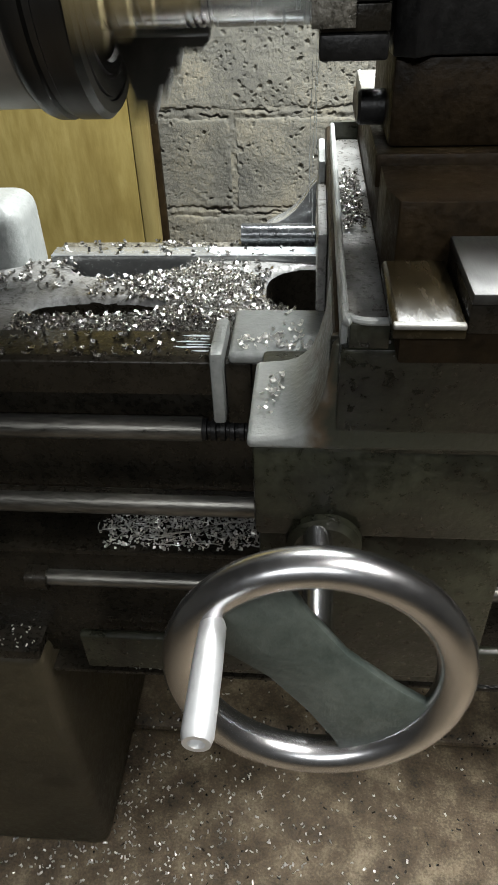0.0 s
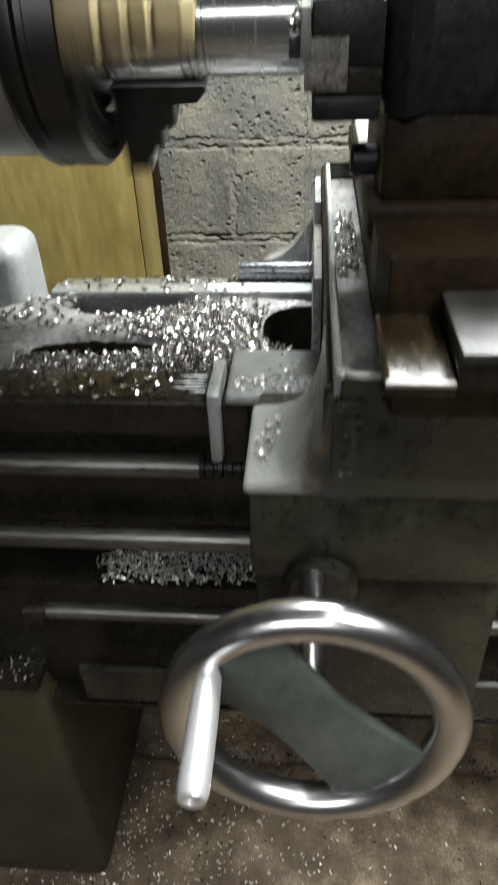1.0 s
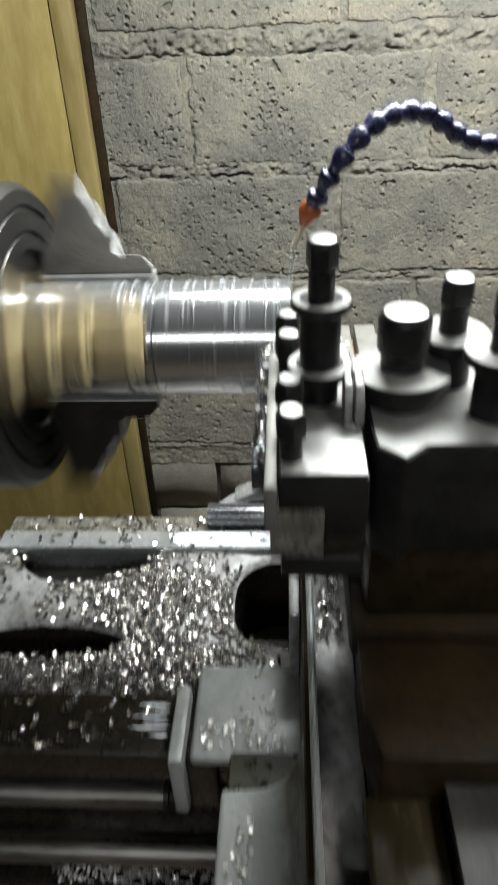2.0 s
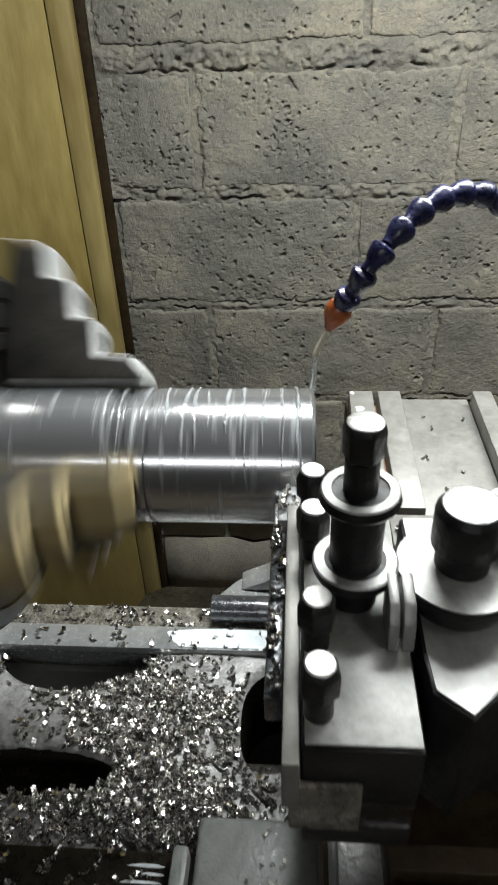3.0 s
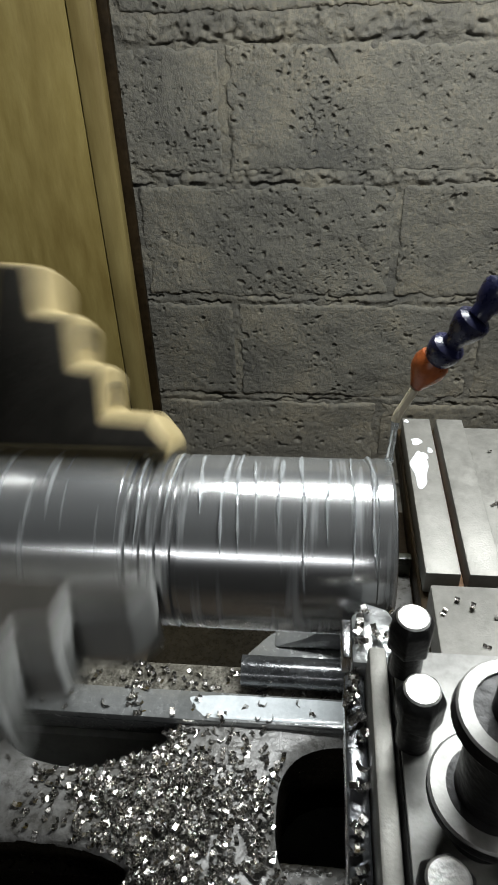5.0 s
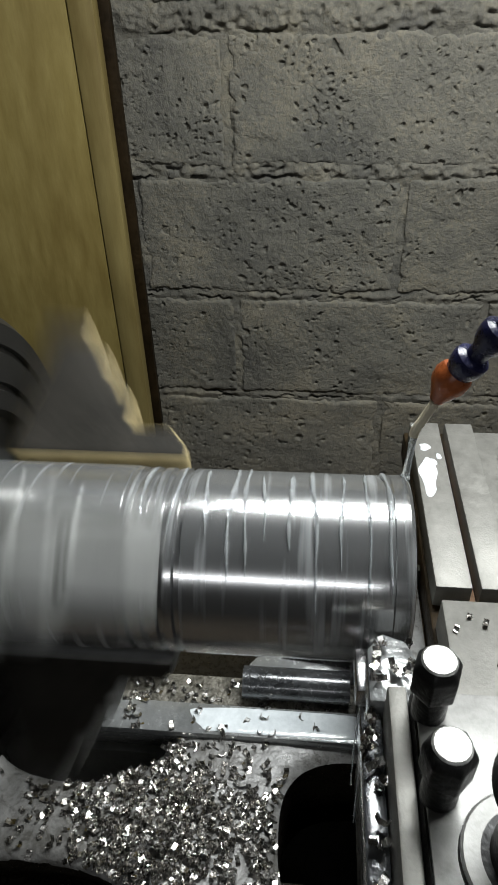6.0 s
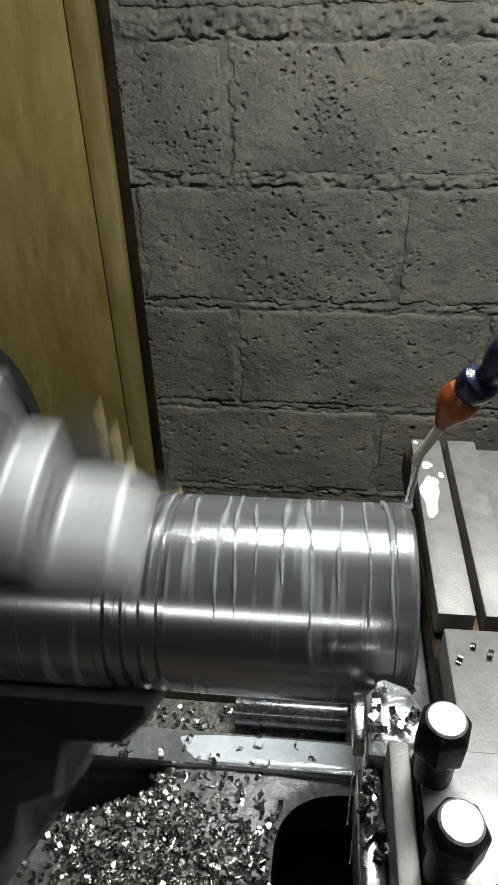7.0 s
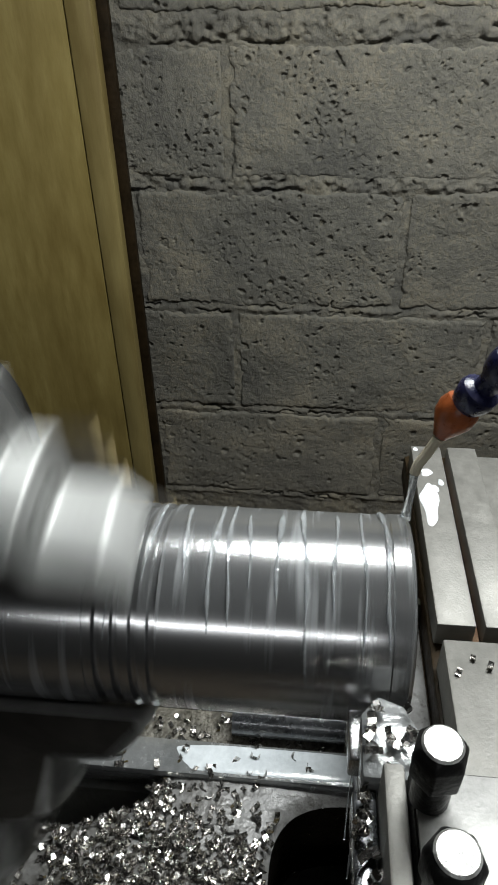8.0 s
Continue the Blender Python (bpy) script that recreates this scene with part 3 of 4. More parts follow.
def tool_post():
    t = thing("tool_post", "black quick-change tool post on the compound slide", "tool post")
    part("compound_slide", box(0.045, 0.28, -0.045, 0.12, 1.0865, 1.1085, 0.003), BROWN, t)
    part("compound_base", box(0.060, 0.275, -0.03, 0.045, 1.0600, 1.0860, 0.003), DARK, t)
    part("compound_top", box(0.0525, 0.28, -0.035, 0.10, 1.1090, 1.160, 0.003), BROWN, t)
    part("dial_collar", revolve([(0, -0.012), (0.0095, -0.012), (0.0110, -0.010), (0.0110, 0.006), (0.0080, 0.009), (0, 0.009)], Matrix.Translation((0.0470, 0.010, 1.1235)) @ ALONG_X, 28), BLACKOX, t)
    part("body", prism([(0.050, -0.024), (0.051, -0.038), (0.063, -0.048), (0.074, -0.038), (0.240, -0.036), (0.240, 0.05), (0.050, 0.05)], "z", 1.1605, 1.222, 0.0015), BLACKOX, t)
    part("holder", box(0.0075, 0.0465, -0.060, 0.058, 1.190, 1.222, 0.002), BLACKOX, t, "black tool holder with a bright top")
    part("holder_top", box(0.0085, 0.0455, -0.0585, 0.0565, 1.2222, 1.2232, 0.0004), TOPSTEEL, t, "worn holder top with the lamp's brightness in its colour")
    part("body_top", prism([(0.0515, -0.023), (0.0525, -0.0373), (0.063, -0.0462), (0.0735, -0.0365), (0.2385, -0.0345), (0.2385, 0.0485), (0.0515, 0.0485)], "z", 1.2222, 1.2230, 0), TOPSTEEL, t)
    part("tool_slot", box(0.0080, 0.0465, -0.058, 0.056, 1.176, 1.1895, 0.001), DARK, t)
    part("holder_foot", box(0.008, 0.0465, -0.060, 0.058, 1.162, 1.1755, 0.002), BLACKOX, t)
    part("tool_bar", box(0.0012, 0.0070, -0.064, 0.060, 1.194, 1.2200, 0.0010), SLIDE, t, "pale steel tool bar")
    part("tool_ledge", box(-0.0060, 0.0009, -0.030, 0.060, 1.190, 1.2040, 0.0010), WETDARK, t, "dark wet ledge under the chips")
    part("tool_shank", box(0.0035, 0.0275, -0.0630, -0.0602, 1.1785, 1.2050, 0.0008), LEDGE, t, "tan-grey shank end")
    part("tool_nose", prism([(-0.0035, 0.0605), (0.0150, 0.0605), (0.0150, 0.074), (0.0100, 0.084), (0.002, 0.087), (-0.0035, 0.080)], "z", 1.196, 1.2100, 0.0012), WET, t, "wet tool nose")
    for x, y in ((0.0165, 0.050), (0.0165, 0.026), (0.0170, -0.020), (0.0175, -0.047)):
        hex_bolt(t, x - 0.0045, y, 1.2225, 1.2475, 0.0050, 0.0140, "set_screw", 6)
    spool = revolve([(0, 1.2225), (0.009, 1.2225), (0.009, 1.238), (0.0150, 1.238), (0.0158, 1.240), (0.0158, 1.2425), (0.0095, 1.2435), (0.0095, 1.270), (0.0135, 1.271), (0.0143, 1.2725), (0.0136, 1.2755), (0, 1.2755)], Matrix.Translation((0.027, 0.003, 0)), 40)
    part("height_nut", spool, BLACKOX, t, "flanged black height-adjusting nut")
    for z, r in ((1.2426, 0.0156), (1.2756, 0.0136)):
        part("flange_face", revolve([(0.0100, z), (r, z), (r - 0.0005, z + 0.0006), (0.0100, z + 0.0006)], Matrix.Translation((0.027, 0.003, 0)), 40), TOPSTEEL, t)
    hex_bolt(t, 0.027, 0.003, 1.2755, 1.303, 0.0060, 0.014, "height_screw", 6)
    for x0, x1 in ((0.0375, 0.0412), (0.0424, 0.0468)):
        part("clamp_lug", prism([(-0.023, 1.2235), (-0.022, 1.236), (-0.017, 1.242), (-0.004, 1.244), (-0.004, 1.2235)], "x", x0, x1, 0.0008), TOPSTEEL, t, "split bright clamp lug")
    # main clamp nut, and a second spool beyond it
    part("clamp_washer", revolve([(0, 1.2235), (0.018, 1.2235), (0.024, 1.235), (0.024, 1.238), (0.010, 1.240), (0, 1.240)], Matrix.Translation((0.066, 0.005, 0)), 40), BLACKOX, t)
    part("washer_face", revolve([(0.0095, 1.2395), (0.0235, 1.2385), (0.0235, 1.2392), (0.0095, 1.2402)], Matrix.Translation((0.066, 0.005, 0)), 40), TOPSTEEL, t)
    hex_bolt(t, 0.066, 0.005, 1.240, 1.268, 0.0100, 0.020, "clamp_nut", 24)
    for x, y, z in ((0.092, 0.020, 1.262), (0.108, -0.012, 1.268)):
        part("height_nut", revolve([(0, 1.2235), (0.011, 1.2235), (0.011, z - 0.018), (0.018, z - 0.016), (0.018, z - 0.012), (0, z - 0.012)], Matrix.Translation((x, y, 0)), 36), BLACKOX, t)
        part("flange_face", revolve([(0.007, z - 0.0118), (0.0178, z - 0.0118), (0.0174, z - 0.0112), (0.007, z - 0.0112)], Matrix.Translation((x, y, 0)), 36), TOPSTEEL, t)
        hex_bolt(t, x, y, z - 0.012, z + 0.016, 0.0066, 0.014, "height_screw", 6)
    # cutting tip
    part("tool_tip", box(-0.006, 0.002, 0.074, 0.092, 1.184, 1.194, 0.001), STEEL, t, "bright cutting insert")
    return t


tool_post()


# ---- chuck and workpiece ----
AXIS = (0.131, 1.195)


def chuck():
    t = thing("lathe_chuck", "spinning steel three-jaw chuck smeared with coolant", "chuck", (-0.19, *AXIS))
    prof = [(0, -0.0215), (0.0945, -0.0215), (0.099, -0.018), (0.1015, -0.012), (0.1015, -0.003), (0.098, -0.001), (0.098, 0.004), (0.1015, 0.006), (0.1015, 0.026), (0.097, 0.031), (0.088, 0.0315), (0.0872, 0.0295), (0.0850, 0.0295), (0.0842, 0.0317), (0.072, 0.0318), (0.0712, 0.0298), (0.0690, 0.0298), (0.0682, 0.032), (0.060, 0.032), (0.058, 0.028), (0, 0.028)]
    part("body", revolve(prof, ALONG_X, 72), CHUCK, t, "dark ringed chuck body")
    part("backplate", revolve([(0, -0.35), (0.093, -0.35), (0.093, -0.024), (0.091, -0.022), (0, -0.022)], ALONG_X, 72), BACKPLATE, t, "pale steel backplate")
    stair = [(0.0325, 0.0385), (0.112, 0.0385), (0.112, 0.0445), (0.1035, 0.0545), (0.084, 0.0555), (0.083, 0.0750), (0.0715, 0.0765), (0.0705, 0.0965), (0.0575, 0.0980), (0.0565, 0.1170), (0.0325, 0.1185)]
    for k in range(3):
        turn = Matrix.Rotation(2 * math.pi * k / 3, 4, "X")
        bm = prism(stair, "y", -0.019, 0.019, 0.0022, 3)
        bm.transform(turn)
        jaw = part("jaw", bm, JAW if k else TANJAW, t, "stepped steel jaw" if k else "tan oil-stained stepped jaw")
        # flat flanks get a far darker steel than the step faces
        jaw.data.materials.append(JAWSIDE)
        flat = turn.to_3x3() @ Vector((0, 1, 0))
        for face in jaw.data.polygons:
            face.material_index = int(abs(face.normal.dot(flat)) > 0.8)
        for h in (0.064, 0.088):
            part("jaw_screw", revolve([(0.0, 0.055), (0.0055, 0.055), (0.0055, 0.0845 - 0.5 * (h - 0.064)), (0.0035, 0.0845 - 0.5 * (h - 0.064)), (0.003, 0.068), (0, 0.068)], turn @ Matrix.Translation((0, 0, h)) @ ALONG_X, 16), BLACKOX, jaw)
    return t


def coolant_steel():
    """Bright turned steel with milky coolant carried round in bands."""
    m, N, L, p = nodes_of("wet_turned_steel")
    tc, mp = N.new("ShaderNodeTexCoord"), N.new("ShaderNodeMapping")
    mp.inputs["Scale"].default_value = (1, 0.12, 0.12)
    L.new(tc.outputs["Object"], mp.inputs[0])
    n = N.new("ShaderNodeTexNoise")
    n.inputs["Scale"].default_value, n.inputs["Detail"].default_value = 190, 4
    L.new(mp.outputs[0], n.inputs["Vector"])
    ramp = N.new("ShaderNodeValToRGB")
    ramp.color_ramp.elements[0].position, ramp.color_ramp.elements[1].position = 0.57, 0.68
    L.new(n.outputs["Fac"], ramp.inputs[0])
    p.inputs["Base Color"].default_value = (0.46, 0.46, 0.46, 1)
    p.inputs["Metallic"].default_value, p.inputs["Roughness"].default_value = 1.0, 0.21
    p.inputs["Anisotropic"].default_value, p.inputs["Anisotropic Rotation"].default_value = 0.3, 0.25
    tangent = N.new("ShaderNodeTangent")
    tangent.direction_type, tangent.axis = "RADIAL", "X"
    L.new(tangent.outputs[0], p.inputs["Tangent"])
    milk = N.new("ShaderNodeBsdfPrincipled")
    milk.inputs["Base Color"].default_value = (0.55, 0.57, 0.58, 1)
    milk.inputs["Roughness"].default_value = 0.3
    fine, b = N.new("ShaderNodeTexNoise"), N.new("ShaderNodeBump")
    fine.inputs["Scale"].default_value = 900
    L.new(mp.outputs[0], fine.inputs["Vector"])
    L.new(fine.outputs["Fac"], b.inputs["Height"])
    b.inputs["Strength"].default_value, b.inputs["Distance"].default_value = 0.15, 0.0005
    L.new(b.outputs[0], p.inputs["Normal"])
    mix, half = N.new("ShaderNodeMixShader"), N.new("ShaderNodeMath")
    half.operation = "MULTIPLY_ADD"
    half.inputs[1].default_value, half.inputs[2].default_value = 0.30, 0.13
    L.new(ramp.outputs[0], half.inputs[0])
    L.new(half.outputs[0], mix.inputs[0])
    L.new(p.outputs[0], mix.inputs[1])
    L.new(milk.outputs[0], mix.inputs[2])
    L.new(mix.outputs[0], N["Material Output"].inputs[0])
    return m


WORK = coolant_steel()


def workpiece():
    t = thing("workpiece", "bright turned steel bar wet with milky coolant, held in the chuck", "workpiece", (-0.19, *AXIS))
    r = 0.0377
    prof = [(0, 0.0005), (r + 0.0005, 0.0005), (r + 0.0005, 0.094)]
    x = 0.094
    for k in range(4):
        prof += [(r, x), (r, x + 0.0032), (r - 0.0021, x + 0.0038), (r - 0.0021, x + 0.0058)]
        x += 0.0062
    prof += [(r, x), (r, 0.197), (r + 0.0004, 0.1975), (r + 0.0004, 0.203), (r - 0.0008, 0.2045), (0, 0.2045)]
    part("bar", revolve(prof, ALONG_X, 96), WORK, t)
    part("end_face", revolve([(0, 0.2047), (r - 0.004, 0.2047), (r - 0.0045, 0.2053), (0.004, 0.2053), (0.003, 0.2049), (0, 0.2049)], ALONG_X, 64), STEEL, t, "faced bright end")
    return t


def puddle(name, places, label, material=MILK, square=1.0):
    """Thin lens-shaped pools; places: (x, y, z, rx, ry) of each."""
    bm = bmesh.new()
    soft = lambda c: math.copysign(abs(c) ** square, c)
    for n, (x, y, z, rx, ry) in enumerate(places):
        rings = []
        for f, hgt in ((1.0, 0.0), (0.96, 0.00025), (0.85, 0.0005), (0.5, 0.0006)):
            rings.append([bm.verts.new((x + f * rx * soft(math.cos(a)) * (1 + 0.18 * square ** 2 * math.sin(3 * a + n) + 0.1 * square * math.sin(5 * a + 2 * n)), y + f * ry * soft(math.sin(a)) * (1 + 0.15 * square ** 2 * math.sin(2 * a + n)), z + hgt)) for a in [2 * math.pi * k / 36 for k in range(36)]])
        for p, q in zip(rings, rings[1:]):
            for k in range(36):
                bm.faces.new((p[k], p[(k + 1) % 36], q[(k + 1) % 36], q[k]))
        tip = bm.verts.new((x, y, z + 0.0006))
        for k in range(36):
            bm.faces.new((rings[-1][k], rings[-1][(k + 1) % 36], tip))
    bmesh.ops.recalc_face_normals(bm, faces=bm.faces)
    return tagged(part(name, bm, material), label, "coolant", kind="stuff")


puddle("coolant_puddle", [(0.0625, 0.330, 1.0786, 0.006, 0.022), (0.0632, 0.365, 1.0786, 0.004, 0.005), (0.0725, 0.354, 1.0786, 0.002, 0.004), (0.0675, 0.347, 1.0786, 0.003, 0.004), (0.0580, 0.393, 1.0786, 0.002, 0.002)], "white milky coolant drops on the slide bar")
puddle("coolant_film", [(-0.038, 0.2088, 0.9402, 0.066, 0.0100)], "milky coolant film lying on the rear way", FILM, 0.45)
puddle("coolant_streaks", [(-0.092, 0.004, 0.9402, 0.014, 0.0011), (-0.088, 0.0085, 0.9402, 0.010, 0.0009), (-0.094, 0.0135, 0.9402, 0.013, 0.0012), (-0.086, 0.0185, 0.9402, 0.008, 0.0010), (-0.090, 0.0235, 0.9402, 0.012, 0.0012), (-0.083, -0.0020, 0.9402, 0.007, 0.0011)], "thin wet coolant streaks on the front way", FILM)


the_chuck, the_work = chuck(), workpiece()


# ---- coolant hose ----
HOSE_AT = (0.0060, 0.0115, -0.0035)


def coolant_hose():
    t = thing("coolant_hose", "blue segmented coolant hose with an orange nozzle", "coolant hose")
    line = spline([(0.0205, 0.1447, 1.2750), (0.036, 0.138, 1.303), (0.052, 0.150, 1.318), (0.072, 0.168, 1.326), (0.098, 0.185, 1.322), (0.125, 0.20, 1.304), (0.16, 0.215, 1.296), (0.21, 0.23, 1.30), (0.30, 0.26, 1.28), (0.40, 0.30, 1.20)], 600)
    path = [line[0]]
    for q in line:
        if (q - path[-1]).length >= 0.0148:
            path.append(q)
    for i in range(len(path) - 1):
        a, b = path[i], path[i + 1]
        d = b - a
        m = Matrix.Translation(a) @ d.to_track_quat("Z", "Y").to_matrix().to_4x4()
        n = d.length
        part("segment", revolve([(0, -0.002), (0.0038, -0.002), (0.0042, n * 0.14), (0.0054, n * 0.26), (0.0062, n * 0.42), (0.0069, n * 0.58), (0.0070, n * 0.70), (0.0066, n * 0.80), (0.0050, n * 0.88), (0, n * 0.91)], m, 20), BLUE, t)
    d = (Vector((0.009, 0.143, 1.250)) - Vector((0.0205, 0.1447, 1.2750))).normalized()
    m = Matrix.Translation((0.0205, 0.1447, 1.2750)) @ d.to_track_quat("Z", "Y").to_matrix().to_4x4()
    part("nozzle", revolve([(0, -0.005), (0.0060, -0.004), (0.0072, -0.001), (0.0070, 0.0030), (0.0050, 0.0068), (0.0034, 0.0095), (0.0026, 0.0112), (0, 0.0115)], m, 24), ORANGE, t, "orange tapered nozzle")
    part("spout", tube(spline([(0.0155, 0.144, 1.264), (0.0122, 0.1433, 1.2570), (0.0100, 0.1428, 1.2530), (0.0090, 0.1422, 1.2492)], 12), 0.0019, 10), TUBE, t, "cream spout tube")
    return t


coolant_hose().location = HOSE_AT
tagged(part("coolant_stream", tube(spline([(0.0150, 0.1537, 1.2458), (0.0146, 0.1525, 1.2370), (0.0135, 0.1505, 1.2270)], 10), [0.0017, 0.0016, 0.0015, 0.0014, 0.0014, 0.0014, 0.0015, 0.0016, 0.0018, 0.0022], 10), WATER), "thin milky coolant jet from the spout", "coolant", kind="stuff")


def coolant_runs():
    """Ridges of coolant standing on the turning bar, thinning out down its front."""
    rng = random.Random(47)
    r = 0.0377
    bm = bmesh.new()
    x = -0.088
    while x < 0.011:
        lean, first, last = rng.uniform(-0.0016, 0.0022), rng.uniform(-0.9, -0.3), rng.uniform(0.5, 1.75)
        fat = rng.uniform(0.0005, 0.0013)
        pts, rad = [], []
        for k in range(22):
            u = k / 21
            a = first + (last - first) * u
            pts.append((x + lean * a + 0.0005 * math.sin(5 * a + 300 * x), AXIS[0] - (r + 0.0003) * math.sin(a), AXIS[1] + (r + 0.0003) * math.cos(a)))
            rad.append(max(0.00012, fat * (0.35 + 0.65 * math.exp(-1.3 * max(a, 0))) * min(1, 6 * u + 0.2, 5 * (1 - u) + 0.05) * (0.8 + 0.3 * math.sin(9 * a + 100 * x))))
        tube(pts, rad, 8, bm)
        x += rng.choice((0.005, 0.0075, 0.010, 0.013)) * rng.uniform(0.8, 1.2)
    return tagged(part("coolant_runs", bm, WATER), "milky runs of coolant standing on the turning bar", "coolant", kind="stuff")


coolant_runs()


def coolant_drips():
    """Coolant running off the bar in thin threads."""
    bm = bmesh.new()
    rng = random.Random(31)
    for x, y, top, low in ((0.004, 0.128, 1.157, 1.02), (0.007, 0.121, 1.158, 0.99), (0.009, 0.133, 1.157, 1.06)):
        pts = [(x + 0.0006 * math.sin(7 * k + 90 * x), y + 0.0004 * math.cos(5 * k), top + (low - top) * k / 9) for k in range(10)]
        tube(pts, [0.0004 * (0.6 + rng.random()) for _ in pts], 6, bm)
    return tagged(part("coolant_drips", bm, WATER), "thin threads of coolant falling from the bar", "coolant", kind="stuff")


coolant_drips()


# ---- chips ----
def chip_mesh(name, places, size, label, material=CHIP, seed=3):
    """Short curled flakes; places: (x, y, z) of each."""
    rng = random.Random(seed)
    verts, faces = [], []
    for x, y, z in places:
        ln, wd, th = size * rng.uniform(0.8, 1.5), size * rng.uniform(0.36, 0.58), 0.0003
        curl = rng.uniform(0.7, 1.7)
        m = Matrix.Translation((x, y, z)) @ Euler((rng.gauss(0, 0.55), rng.gauss(0, 0.55), rng.uniform(0, 6.3))).to_matrix().to_4x4()
        base = len(verts)
        for k in range(4):
            a = (k / 3 - 0.5) * 2 * curl
            px, pz = (math.sin(a) / curl) * ln / 2, (1 - math.cos(a)) / curl * ln / 2
            for s in (-1, 1):
                verts.append(m @ Vector((px, s * wd / 2, pz)))
                verts.append(m @ Vector((px, s * wd / 2, pz + th)))
        for k in range(3):
            q = base + 4 * k
            for a, b in ((0, 2), (2, 3), (3, 1), (1, 0)):
                faces.append((q + a, q + b, q + 4 + b, q + 4 + a))
        faces.append((base, base + 1, base + 3, base + 2))
        faces.append((base + 12, base + 14, base + 15, base + 13))
    ob = sheet(name, verts, faces, material, None, False)
    return tagged(ob, label, "metal chips", kind="stuff")


def hole_at(x, y):
    for cx, cy, a, b, n in ((-0.186, 0.199, 0.070, 0.040, 2.0), (-0.196, 0.090, 0.069, 0.019, 2.0), (0.031, 0.137, 0.070, 0.055, 3.0)):
        if abs((x - cx) / a) ** n + abs((y - cy) / b) ** n < 1:
            return True
    return False


def bed_chips():
    rng = random.Random(11)
    out = []
    while len(out) < 2000:
        x, y = rng.uniform(-0.27, 0.02), rng.uniform(0.036, 0.196)
        if hole_at(x, y):
            continue
        mid = -0.10 + (0.10 - y) * 0.25
        if y > 0.176 and x > -0.1 and rng.random() < 0.6:
            continue
        dens = math.exp(-((x - mid) / 0.062) ** 2) * (0.45 + 0.55 * min(1, (0.20 - y) / 0.05)) + (0.55 if y < 0.072 and x < -0.05 else 0)
        if rng.random() < dens:
            heap = 0.008 * math.exp(-((x - mid) / 0.05) ** 2 - ((y - 0.09) / 0.05) ** 2)
            out.append((x, y, 0.9345 + rng.uniform(0, 1) * heap))
    for _ in range(70):
        out.append((rng.uniform(-0.32, -0.245), rng.uniform(0.12, 0.196), 0.9350))
    for _ in range(60):
        out.append((rng.uniform(-0.26, -0.08), rng.uniform(-0.012, 0.032), 0.9405))
    for _ in range(26):
        out.append((rng.uniform(-0.27, 0.0), rng.uniform(0.198, 0.220), 0.9405))
    for _ in range(22):
        y = rng.uniform(0.199, 0.247)
        out.append((-0.150 + rng.gauss(0, 0.0045) - 0.1 * (y - 0.22), y, 0.9405 if y < 0.2205 else 0.9347))
    for _ in range(60):
        out.append((rng.uniform(-0.26, 0.0), rng.uniform(0.223, 0.247), 0.9347))
    return chip_mesh("bed_chips", out, 0.0071, "bright curled steel chips heaped on the bed casting")


bed_chips()


